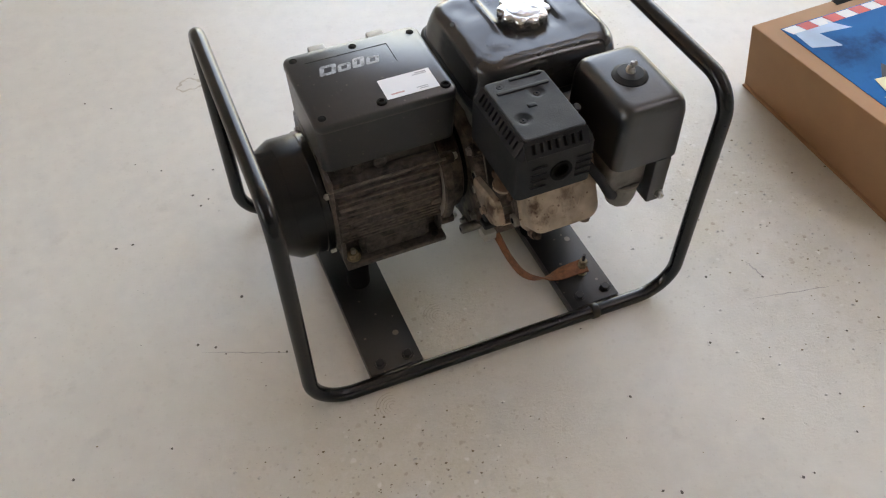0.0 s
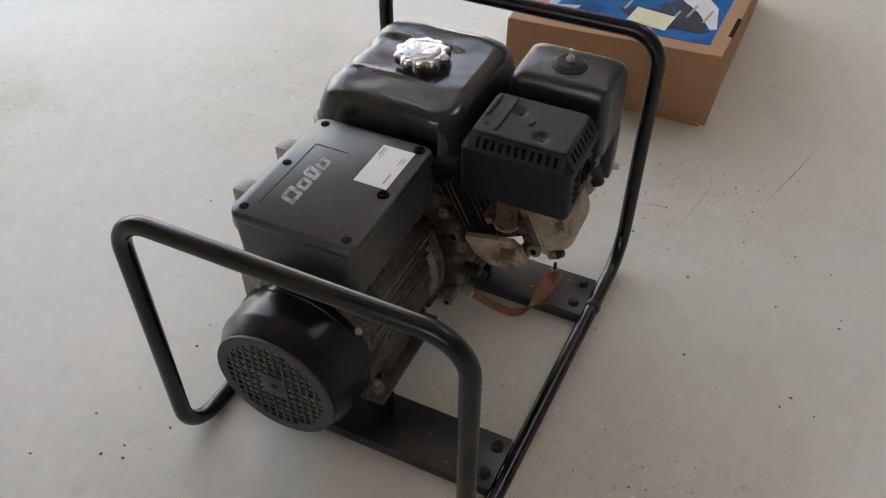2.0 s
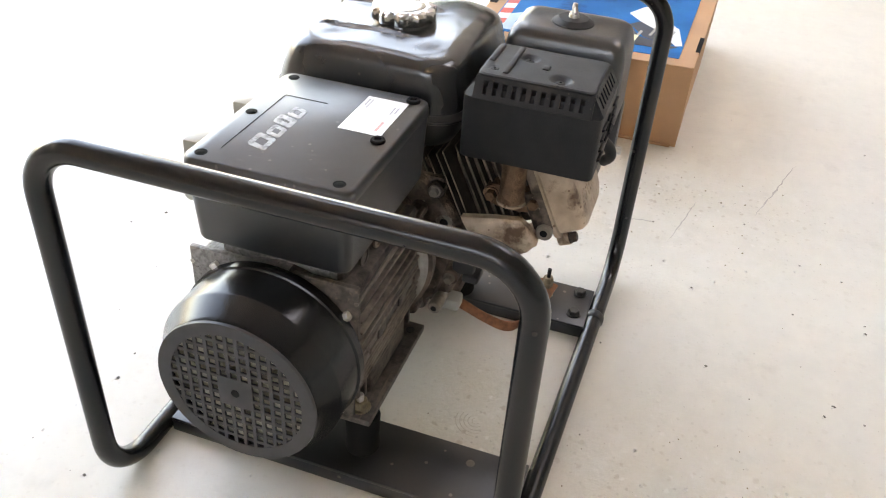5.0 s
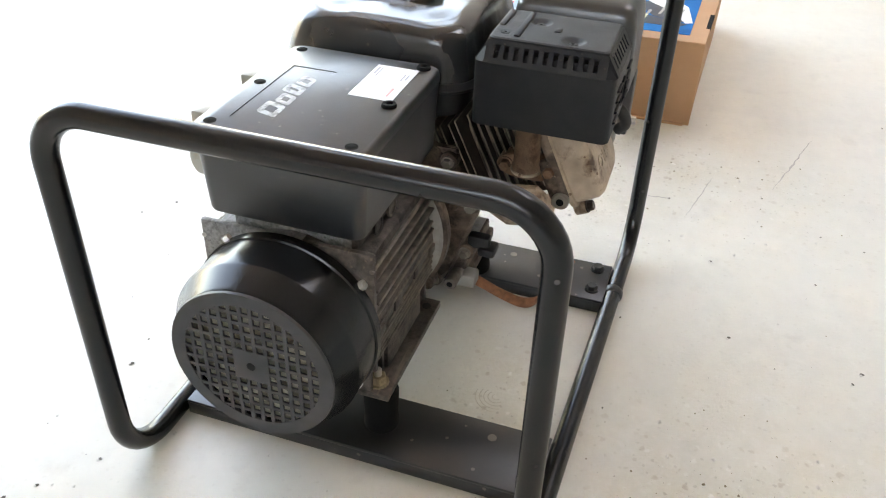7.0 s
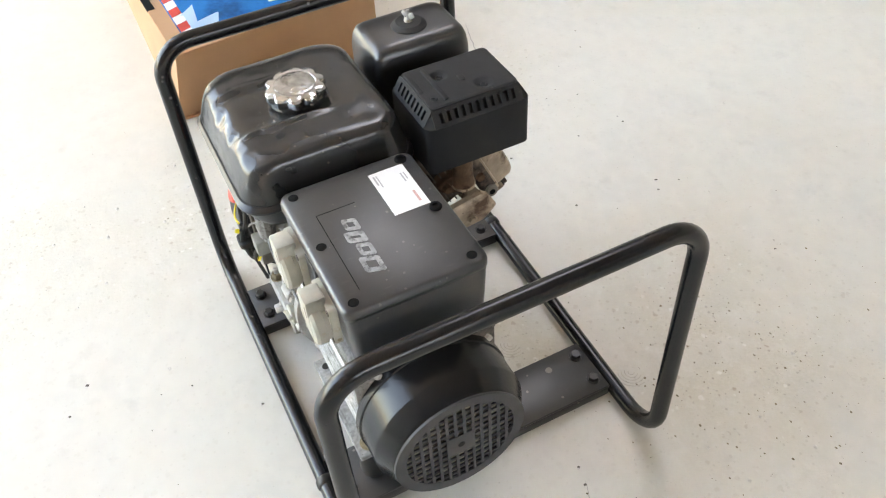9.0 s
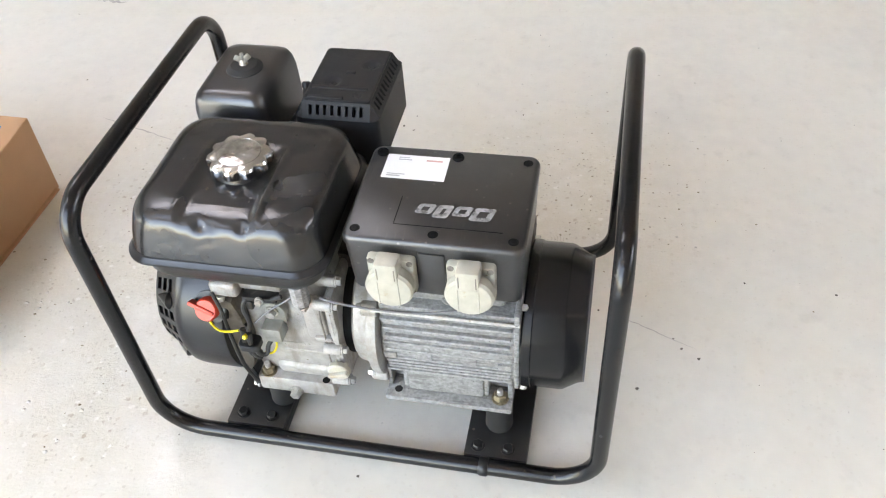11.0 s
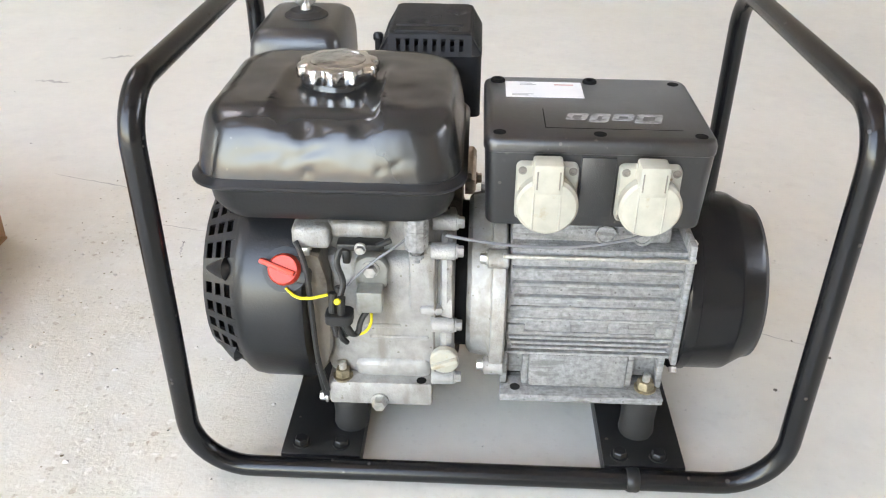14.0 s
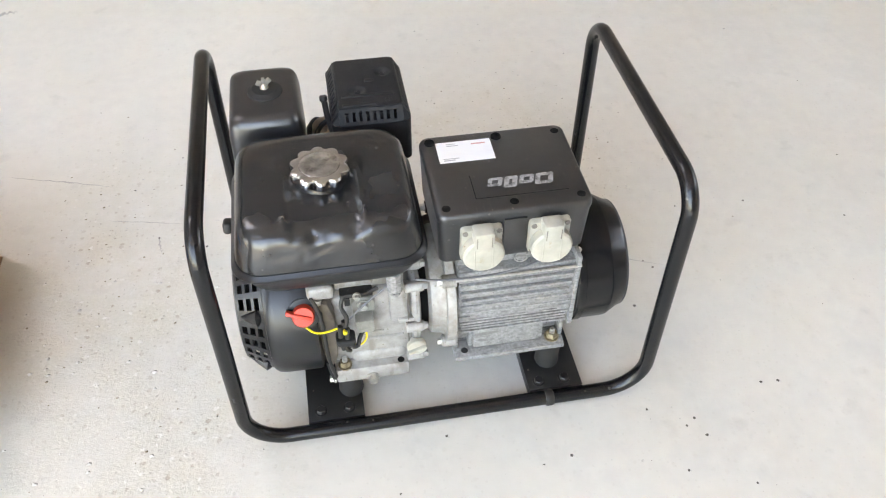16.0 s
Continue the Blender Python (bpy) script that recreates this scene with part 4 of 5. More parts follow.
# ---- air filter ----
def air_filter():
    bm = B()
    sides = ((0.0, 0.268), (0.0, 0.274), (0.001, 0.335), (0.003, 0.348), (0.006, 0.3555), (0.0115, 0.3598), (0.018, 0.361))
    quads(bm, [round_rect(-0.3345 + g, -0.238 - g, 0.106 + g, 0.2385 - g, 0.013, z) for g, z in sides])
    f = part("air_filter", bm, M_FILTER, gen, "black plastic air filter housing", sharp=0.9)
    c = (-0.2835, 0.172)
    part("raised_ring", turned(B(), (c[0], c[1], 0.3595), (c[0], c[1], 1), [(0, 0.0235), (0.003, 0.0225), (0.0055, 0.018), (0.007, 0.0165), (0.0075, 0.008)], 32), M_RUBBER, f)
    bm = B()
    turned(bm, (c[0], c[1], 0.3655), (c[0], c[1], 1), [(0, 0.006), (0.004, 0.0055), (0.008, 0.004)], 14)
    rod(bm, (c[0], c[1], 0.369), (c[0], c[1], 0.382), 0.0024, 10, 0.0005)
    for s in (-1, 1):
        m = Matrix.Translation((c[0], c[1], 0.371)) @ Matrix.Rotation(radians(20), 4, "Z") @ Matrix.Rotation(radians(-32 * s), 4, "Y")
        box(bm, *sorted((s * 0.003, s * 0.0115)), -0.0016, 0.0016, -0.003, 0.0045, 0.0012, m)
    part("wing_nut", bm, M_ZINC, f, "bright zinc wing nut")
    bm = B()
    box(bm, -0.3235, -0.299, 0.2, 0.240, 0.192, 0.268, 0.003)
    part("side_shield", bm, M_FILTER, f)
    part("bolt", bolt(B(), (-0.316, 0.240, 0.205), (0, 1, 0), 0.005, 0.006), M_ZINC, f)
    bm = B()
    box(bm, -0.31, -0.245, 0.125, 0.22, 0.255, 0.27, 0.004)
    box(bm, -0.3, -0.25, 0.12, 0.2, 0.235, 0.257, 0.004)
    part("filter_base", bm, M_RUBBER, f)
    # carburettor below the filter
    bm = B()
    box(bm, -0.299, -0.24, 0.165, 0.226, 0.216, 0.262, 0.006, seg=3)
    turned(bm, (-0.276, 0.209, 0.222), (-0.276, 0.209, 0.1), [(0, 0.0235), (0.004, 0.0235), (0.006, 0.0215), (0.024, 0.0215), (0.038, 0.018), (0.045, 0.011)], 28)
    rod(bm, (-0.26, 0.16, 0.245), (-0.2, 0.15, 0.245), 0.016, 18)
    cb = part("carburettor", bm, M_GRIMYGREY, gen, "grimy cast carburettor with a float bowl")
    part("bowl_bolt", bolt(B(), (-0.276, 0.209, 0.1775), (0, 0, -1), 0.005, 0.007), M_BRASS, cb)
    part("breather_hose", sweep(B(), smooth_path([(-0.215, 0.21, 0.27), (-0.222, 0.235, 0.262), (-0.232, 0.245, 0.24), (-0.245, 0.235, 0.225)]), 0.0062, 12), M_RUBBER, cb)


air_filter()


# ---- muffler ----
def muffler():
    bm = B()
    x0, x1, y0, y1 = -0.202, -0.0985, 0.1065, 0.2395
    low = round_rect(x0, x1, y0, y1, 0.008, 0.277, 3)
    quads(bm, [low, round_rect(x0, x1, y0, y1, 0.008, 0.3405, 3)], cap_first=True, cap_last=False)
    top = [round_rect(x0 + 0.0105, x1 - 0.0105, y0 + 0.0105, y1 - 0.0105, 0.006, z, 3) for z in (0.3572, 0.3602)]
    top.append(round_rect(x0 + 0.0125, x1 - 0.0125, y0 + 0.0125, y1 - 0.0125, 0.006, 0.3612, 3))
    quads(bm, top, cap_first=False, cap_last=False)
    dimples = ((-0.126, 0.193, 0.0118, 0.0042), (-0.164, 0.154, 0.0118, 0.0042), (-0.126, 0.129, 0.0065, 0.0016))
    xa, xb, ya, yb, rc = x0 + 0.0125, x1 - 0.0125, y0 + 0.0125, y1 - 0.0125, 0.006

    def pressed(u, v):
        """A place on the top sheet, kept inside its rounded corners and sunk where a screw sits."""
        p = Vector((xa + (xb - xa) * u, ya + (yb - ya) * v, 0.3612))
        c = Vector((min(max(p.x, xa + rc), xb - rc), min(max(p.y, ya + rc), yb - rc), p.z))
        if (p - c).length > rc:
            p = c + (p - c).normalized() * rc
        for x, y, r, deep in dimples:
            d = math.hypot(p.x - x, p.y - y) / r
            if d < 1:
                p.z -= deep * (0.5 + 0.5 * math.cos(math.pi * d)) ** 0.7
        p.z += noise.noise(p * 45) * 0.0004
        return p

    quads(bm, [[pressed(i / 44, j / 60) for i in range(45)] for j in range(61)], closed=False, cap_first=False, cap_last=False)

    def bars(a, b, n, inset, solid):
        """The ribs between the slots of one chamfered edge from a to b."""
        a, b, inset = Vector(a), Vector(b), Vector(inset)
        up = Vector((0, 0, 0.0185))
        step = (b - a) / n
        out = -inset.normalized() * 0.0004
        for k in range(n + 1):
            w = 0.27
            p, q = a + step * (k - w), a + step * (k + w)
            if k == 0:
                p = a - step.normalized() * solid
            if k == n:
                q = b + step.normalized() * solid
            f = [p + out, q + out, q + inset + up, p + inset + up]
            g = [v + inset * 0.2 - Vector((0, 0, 0.003)) for v in f]
            quads(bm, [f, g])
        for f0, f1 in ((0.0, 0.24), (0.82, 1.0)):
            f = [a + (inset + up) * f0 + out, b + (inset + up) * f0 + out, b + (inset + up) * f1 + out, a + (inset + up) * f1 + out]
            quads(bm, [f, [v + inset * 0.2 - Vector((0, 0, 0.003)) for v in f]])

    z = 0.34
    c = 0.016
    bars((x1, y0 + c, z), (x1, y1 - c, z), 11, (-0.0105, 0, 0), 0.006)
    bars((x1 - c, y1, z), (x0 + c, y1, z), 7, (0, -0.0105, 0), 0.006)
    bars((x0, y1 - c, z), (x0, y0 + c, z), 11, (0.0105, 0, 0), 0.006)
    bars((x0 + c, y0, z), (x1 - c, y0, z), 8, (0, 0.0105, 0), 0.006)
    for sx, sy, cx, cy in ((1, 1, x1, y1), (-1, 1, x0, y1), (1, -1, x1, y0), (-1, -1, x0, y0)):
        f = [Vector((cx, cy - sy * 0.012, z)), Vector((cx - sx * 0.003, cy - sy * 0.003, z)), Vector((cx - sx * 0.012, cy, z)), Vector((cx - sx * 0.0145, cy - sy * 0.0105, z + 0.0185)), Vector((cx - sx * 0.0105, cy - sy * 0.0145, z + 0.0185))]
        quads(bm, [f, [v - Vector((sx * 0.003, sy * 0.003, 0.003)) for v in f]])
    g = part("muffler_guard", bm, M_GUARD, gen, "matt charcoal slotted muffler guard")
    part("muffler_body", box(B(), x0 + 0.012, x1 - 0.012, y0 + 0.012, y1 - 0.012, 0.281, 0.3485, 0.006), M_GUARD, g)
    for x, y, r, deep in dimples:
        h = 0.3612 - deep
        part("dimple_screw", turned(B(), (x, y, h - 0.0006), (x, y, 1), [(0, 0.0046), (0.0018, 0.0044), (0.0024, 0.0036), (0.0024, 0.0016), (0.0012, 0.0014)], 14), M_GUARD, g)
    for y in (0.1415, 0.1215):
        part("pressed_rib", box(B(), -0.186, -0.142 if y < 0.13 else -0.117, y - 0.003, y + 0.003, 0.3592, 0.3629, 0.0016), M_GUARD, g)
    part("pressed_rib", box(B(), -0.153, -0.141, 0.171, 0.178, 0.3592, 0.3627, 0.0016), M_GUARD, g)
    # end face: outlet and louvres
    part("outlet", turned(B(), (-0.157, y1 - 0.001, 0.308), (-0.157, 1, 0.308), [(0, 0.015), (0.003, 0.0145), (0.0035, 0.011), (0.001, 0.01), (0.001, 0.0)], 24), M_DARK, g)
    for k in range(4):
        for xa, xb in ((-0.198, -0.177), (-0.137, -0.116)):
            m = Matrix.Translation((0, y1, 0.291 + k * 0.0105)) @ Matrix.Rotation(radians(35), 4, "X")
            part("louvre", box(B(), xa, xb, -0.0012, 0.0034, -0.0008, 0.0012, 0.0005, m, 1), M_GUARD, g)


muffler()


# ---- engine ----
UP = Vector((0, 0.906, 0.423))       # the cylinder leans towards the exhaust side
SIDE = Vector((0, -0.423, 0.906))
CYL = Matrix(((1, 0, 0, -0.17), (0, UP.y, SIDE.y, AX), (0, UP.z, SIDE.z, AZ), (0, 0, 0, 1)))   # own axes: x, along the bore, across it


def engine():
    blk = part("engine_block", box(B(), -0.238, -0.12, -0.074, 0.085, 0.08, 0.215, 0.012, seg=3), M_ALU, gen, "pale cast aluminium engine crankcase")
    soiled(blk, M_GRIME, 0.05)
    for name, shape in (("case_top", box(B(), -0.232, -0.126, -0.06, 0.07, 0.2, 0.252, 0.012, seg=3)),
                        ("case_ring", turned(B(), (-0.124, AX, AZ), (-0.1, AX, AZ), [(0, 0.086), (0.005, 0.086), (0.007, 0.08)], 40)),
                        ("case_foot", box(B(), -0.236, -0.1365, -0.0885, 0.1, 0.0565, 0.0838, 0.0035)),
                        ("case_step", box(B(), -0.212, -0.137, -0.078, 0.06, 0.08, 0.104, 0.009, seg=3))):
        soiled(part(name, shape, M_ALU, blk), M_GRIME, 0.05)
    # Collar coloured near black, as the shade in the gap behind the bell.
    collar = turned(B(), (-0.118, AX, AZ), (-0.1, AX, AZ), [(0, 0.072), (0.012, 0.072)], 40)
    part("shade_collar", collar, M_DARK, blk, "collar painted near black for the shade between engine and alternator")
    part("foot_flange", box(B(), -0.238, -0.136, 0.0, 0.105, 0.056, 0.0705, 0.002), M_GRIME, blk)
    for z, x, x2 in ((0.1255, -0.196, -0.14), (0.1385, -0.2, -0.166)):
        part("cast_rib", box(B(), x, x2, -0.0757, -0.07, z, z + 0.005, 0.0022, seg=3), M_ALU, blk)
    part("cast_pad", box(B(), -0.158, -0.132, -0.0785, -0.07, 0.16, 0.232, 0.004), M_ALU, blk)
    part("cast_pad", box(B(), -0.148, -0.127, -0.083, -0.07, 0.16, 0.168, 0.003), M_ALU, blk)
    part("case_flange", box(B(), -0.13, -0.118, -0.081, 0.004, 0.078, 0.235, 0.006), M_ALU, blk)
    part("case_flange", box(B(), -0.13, -0.118, 0.003, 0.09, 0.0782, 0.2348, 0.006), M_GRIME, blk)
    for y, z in ((-0.083, 0.229), (-0.083, 0.151), (-0.08, 0.088), (-0.06, 0.245), (0.085, 0.1), (0.09, 0.17)):
        skin = M_ALU if y < 0.05 else M_GRIME
        bm = B()
        rod(bm, (-0.138, y, z), (-0.116, y, z), 0.0075, 14, 0.001)
        bolt(bm, (-0.116, y, z), (1, 0, 0), 0.0052, 0.005)
        part("case_bolt", bm, skin, blk)
    seam = smooth_path([(-0.134, -0.0812, 0.084), (-0.1345, -0.0818, 0.12), (-0.136, -0.0818, 0.14), (-0.134, -0.0818, 0.17), (-0.1355, -0.0818, 0.2), (-0.134, -0.081, 0.232)])
    part("case_seam", sweep(B(), seam, 0.0011, 8), M_GRIMYGREY, blk)
    part("drain_plug", bolt(B(), (-0.187, -0.089, 0.063), (0, -1, 0), 0.0068, 0.008), M_ZINC, blk)
    part("side_bolt", bolt(B(), (-0.238, -0.083, 0.062), (-1, 0, 0), 0.005, 0.006), M_ZINC, blk)
    part("foot_nut", bolt(B(), (-0.2225, -0.079, 0.0835), (0, 0, 1), 0.0076, 0.008), M_BRASS, blk)
    part("foot_stud", rod(B(), (-0.2225, -0.079, 0.088), (-0.2225, -0.079, 0.101), 0.0038, 12, 0.001), M_ZINC, blk)
    part("foot_slot", turned(B(), (-0.147, -0.0825, 0.0835), (-0.147, -0.0825, 0.1), [(0, 0.0048), (0.0006, 0.0048)], 14), M_DARK, blk)
    # filler plug
    bm = B()
    turned(bm, (-0.125, -0.075, 0.113), (-0.125, -0.2, 0.113), [(0, 0.0085), (0.008, 0.0085), (0.008, 0.0135), (0.014, 0.0135), (0.0155, 0.012)], 28)
    box(bm, -0.013, 0.013, -0.0955, -0.0885, -0.0022, 0.0022, 0.001, Matrix.Translation((-0.125, 0, 0.113)) @ Matrix.Rotation(radians(-22), 4, "Y"))
    part("oil_filler_plug", bm, M_SOCKET, blk, "off-white plastic oil filler plug")
    # upper cover below the tank
    bm = B()
    box(bm, -0.258, -0.224, -0.09, -0.03, 0.23, 0.252, 0.006, seg=3)
    box(bm, -0.23, -0.176, -0.08, -0.03, 0.236, 0.252, 0.005, seg=3)
    part("governor_cover", bm, M_ALU, blk)
    bm = box(B(), -0.219, -0.178, -0.092, -0.078, 0.231, 0.238, 0.002)
    box(bm, -0.214, -0.207, -0.094, -0.082, 0.219, 0.233, 0.002)
    rod(bm, (-0.184, -0.09, 0.236), (-0.172, -0.088, 0.241), 0.0028, 10)
    lever = part("governor_lever", bm, M_BLACKBOLT, blk, "small black throttle lever plate")
    part("lever_bolt", bolt(B(), (-0.198, -0.092, 0.2345), (0, -1, 0), 0.0042, 0.004), M_ZINC, lever)
    part("cover_screw", bolt(B(), (-0.246, -0.089, 0.232), (0, -0.3, -1), 0.0045, 0.005), M_ZINC, blk)
    bm = B()
    turned(bm, (-0.15, -0.086, 0.264), (-0.15, -0.086, 0.1), [(0, 0.0105), (0.03, 0.0105), (0.032, 0.0075), (0.036, 0.0045), (0.036, 0.0065), (0.04, 0.0065), (0.041, 0.003), (0.045, 0.003)], 10)
    part("fuel_strainer", bm, M_FIN, blk)
    # oil sensor unit
    bm = B()
    box(bm, -0.203, -0.18, -0.1, -0.078, 0.172, 0.194, 0.002)
    turned(bm, (-0.191, -0.074, 0.206), (-0.191, -0.2, 0.206), [(0, 0.0155), (0.007, 0.0155), (0.009, 0.0142), (0.0095, 0.009)], 30)
    box(bm, -0.2055, -0.1765, -0.083, -0.074, 0.188, 0.206, 0.003)
    sen = part("oil_sensor", bm, M_PLATED, gen, "small grey oil sensor block with a bolt")
    part("sensor_bolt", bolt(B(), (-0.191, -0.084, 0.209), (0, -1, 0), 0.0062, 0.006), M_ZINC, sen)

    bm = B()
    edge = [(-0.2435, 0.225), (-0.234, 0.228), (-0.222, 0.224), (-0.213, 0.2), (-0.212, 0.16), (-0.2155, 0.118), (-0.221, 0.104), (-0.228, 0.096), (-0.2345, 0.108), (-0.2385, 0.14), (-0.2425, 0.19)]
    rings = []
    for g, y in ((0.0, -0.06), (0.0, -0.0855), (0.0015, -0.088), (0.005, -0.09)):
        rings.append([Vector((-0.238 + 0.82 * (x + 0.2255) * (1 - g * 40), y + 0.25 * (x + 0.225) ** 2, 0.17 + (z - 0.17) * (1 - g * 6))) for x, z in edge])
    quads(bm, rings)
    part("side_shield", bm, M_SHIELD, gen, "grey-brown grimy pressed metal side shield")
    bm = B()
    plate_poly(bm, [(-0.239, 0.105), (-0.231, 0.1), (-0.2275, 0.088), (-0.2275, 0.066), (-0.232, 0.06), (-0.2355, 0.078)], 0.002, Matrix.Translation((-0.008, -0.086, 0)) @ Matrix.Rotation(radians(90), 4, "X"))
    part("torn_gasket", bm, M_RUBBER, gen, "torn black gasket edge")
    # cylinder
    bm = B()
    box(bm, -0.05, 0.022, 0.05, 0.2, -0.046, 0.05, 0.008, CYL)
    cyl = part("cylinder", bm, M_GRIME, gen, "grimy brown-stained finned engine cylinder")
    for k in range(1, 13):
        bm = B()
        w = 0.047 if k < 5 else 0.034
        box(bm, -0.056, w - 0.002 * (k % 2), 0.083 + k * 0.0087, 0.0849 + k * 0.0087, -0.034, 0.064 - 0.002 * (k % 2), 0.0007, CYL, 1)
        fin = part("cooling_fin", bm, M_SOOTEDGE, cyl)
        # Faces between the fins: darker, with soot and the shade there put into colour.
        fin.data.materials.append(M_SOOTSHADE)
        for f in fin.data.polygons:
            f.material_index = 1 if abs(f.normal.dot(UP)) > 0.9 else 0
    bm = B()
    box(bm, -0.052, 0.046, 0.194, 0.206, -0.05, 0.052, 0.005, CYL)
    box(bm, 0.034, 0.046, 0.184, 0.2, -0.046, 0.0, 0.004, CYL)
    box(bm, -0.05, -0.03, 0.19, 0.206, -0.064, -0.045, 0.006, CYL)
    part("cylinder_head", bm, M_GRIME, cyl)
    bm = B()
    loop = lambda g, h: [CYL @ Vector((p.x, h, p.y)) for p in round_rect(-0.06 + g, 0.041 - g, -0.062 + g, 0.05 - g, 0.018, 0, 5)]
    quads(bm, [loop(-0.003, 0.202), loop(-0.003, 0.207), loop(0.0, 0.208), loop(0.001, 0.229), loop(0.004, 0.2345), loop(0.009, 0.237)])
    for u, v in ((0.027, -0.068), (-0.045, -0.066), (0.036, 0.047), (-0.046, 0.047)):
        p, q = CYL @ Vector((u, 0.2, v)), CYL @ Vector((u, 0.214, v))
        rod(bm, p, q, 0.0075, 14, 0.0015)
    cov = part("valve_cover", bm, M_COVER, gen, "stained pale valve cover with raised letters")
    for u, v in ((0.027, -0.068), (-0.045, -0.066)):
        part("cover_bolt", bolt(B(), CYL @ Vector((u, 0.213, v)), UP, 0.0055, 0.006), M_GRIME, cov)
    txt = bpy.data.curves.new("raised_letters", "FONT")
    txt.body, txt.size, txt.extrude, txt.align_x, txt.align_y, txt.space_character = "OHV", 0.02, 0.0005, "CENTER", "CENTER", 1.35
    txt.materials.append(M_COVER)
    lob = new("raised_letters", txt)
    lob.parent = cov
    face = Matrix(((-1, 0, 0, 0), (0, SIDE.y, UP.y, 0), (0, SIDE.z, UP.z, 0), (0, 0, 0, 1)))
    lob.matrix_basis = Matrix.Translation(CYL @ Vector((-0.006, 0.2372, -0.03))) @ face
    # deflector below the cylinder
    bm = B()
    rings = []
    for g, x in ((0.0, -0.112), (0.0, -0.104), (0.002, -0.1015), (0.006, -0.1)):
        rings.append([Vector((x, y, z)) for y, z in ((0.114 + g, 0.202 - g), (0.15, 0.21 - g), (0.176 - g, 0.214 - g), (0.186 - g, 0.207), (0.196 - g, 0.189), (0.188 - g, 0.178 + g), (0.176, 0.17 + g), (0.15, 0.166 + g), (0.128 + g, 0.178 + g))])
    quads(bm, rings)
    dfl = part("deflector", bm, M_COVER, gen, "stained pale sheet metal deflector")
    part("deflector_bolt", bolt(B(), (-0.1, 0.158, 0.183), (1, 0, 0), 0.0055, 0.005), M_COVER, dfl)
    bm = B()
    quads(bm, [[Vector((x, y, z)) for x, y, z in ((-0.108, 0.176, 0.171), (-0.108, 0.196, 0.188), (-0.175, 0.19, 0.176), (-0.175, 0.172, 0.166))], [Vector((x, y, z - 0.0025)) for x, y, z in ((-0.108, 0.176, 0.171), (-0.108, 0.196, 0.188), (-0.175, 0.19, 0.176), (-0.175, 0.172, 0.166))]])
    part("deflector_apron", bm, M_COVER, dfl)
    # lugs and clamp on the exhaust side of the crankcase
    for x, y, z, r in ((-0.094, 0.094, 0.08, 0.0075), (-0.1125, 0.0935, 0.184, 0.0105), (-0.1195, 0.1995, 0.1945, 0.009)):
        bm = B()
        rod(bm, (x - 0.03, y, z), (x, y, z), r, 18, 0.0015)
        lug = part("case_lug", bm, M_GRIMYGREY, blk)
        part("lug_hole", turned(B(), (x - 0.001, y, z), (1, y, z), [(0, r * 0.45), (0.0014, r * 0.45)], 14), M_DARK, lug)
    bm = B()
    arc = [(AX + 0.02 + (0.088 + 0.006 * math.sin(5 * a)) * math.cos(a), AZ - 0.004 + (0.096 + 0.004 * math.cos(7 * a)) * math.sin(a)) for a in (radians(-88 + 11 * k) for k in range(17))]
    quads(bm, [[Vector((x, AX + (y - AX) * f, AZ + (z - AZ) * f)) for y, z in arc + [(AX - 0.02, AZ + 0.09), (AX - 0.02, AZ - 0.09)]] for x, f in ((-0.14, 1.0), (-0.119, 1.0), (-0.1135, 0.965), (-0.1125, 0.9))])
    flank = part("case_cover", bm, M_GRIME, blk, "dark brown oily crankcase side casting")
    for a in (-58, -22, 14, 48):
        y, z = AX + 0.02 + 0.088 * math.cos(radians(a)), AZ - 0.004 + 0.096 * math.sin(radians(a))
        part("cover_lug", rod(B(), (-0.139, y, z), (-0.1115, y, z), 0.0095, 16, 0.0015), M_GRIME, flank)
        part("cover_bolt", bolt(B(), (-0.1115, y, z), (1, 0, 0), 0.0055, 0.005), M_GRIMYGREY, flank)
    part("cast_block", box(B(), -0.145, -0.124, 0.092, 0.114, 0.057, 0.073, 0.003), M_GREYBOX, blk)
    part("cast_rib", box(B(), -0.15, -0.118, 0.07, 0.1, 0.075, 0.2, 0.006), M_GRIME, blk)
    bm = box(B(), -0.135, -0.112, 0.118, 0.137, 0.112, 0.122, 0.003)
    box(bm, -0.13, -0.116, 0.105, 0.13, 0.118, 0.134, 0.004)
    part("hose_clamp", bm, M_RUBBER, blk, "dark rubber clamp")
    # exhaust elbow: a stub rising from a two-eared flange on the head
    bm = B()
    turned(bm, (-0.1245, 0.1606, 0.2215), (-0.1245, 0.16, 0.29), [(0, 0.012), (0.003, 0.0145), (0.006, 0.0145), (0.008, 0.0132), (0.03, 0.013), (0.068, 0.013)], 24)
    rod(bm, (-0.146, 0.161, 0.2285), (-0.1245, 0.161, 0.2285), 0.0115, 18, 0.002)
    ex = part("exhaust_elbow", bm, M_RUST, gen, "rusty brown exhaust stub")
    part("gasket_ring", turned(B(), (-0.1245, 0.1606, 0.2205), (-0.1245, 0.1606, 0.3), [(0, 0.0128), (0.0004, 0.0152), (0.003, 0.0155), (0.0036, 0.0145)], 28), M_COVER, ex, "pale ash-stained gasket ring")
    bm = B()
    ears = []
    for k in range(32):
        a = 2 * math.pi * k / 32
        ears.append((0.161 + 0.022 * math.copysign(abs(math.cos(a)) ** 0.6, math.cos(a)) + 0.0105 * math.cos(a), 0.2225 + 0.0145 * math.sin(a) * (0.72 + 0.28 * abs(math.sin(a)))))
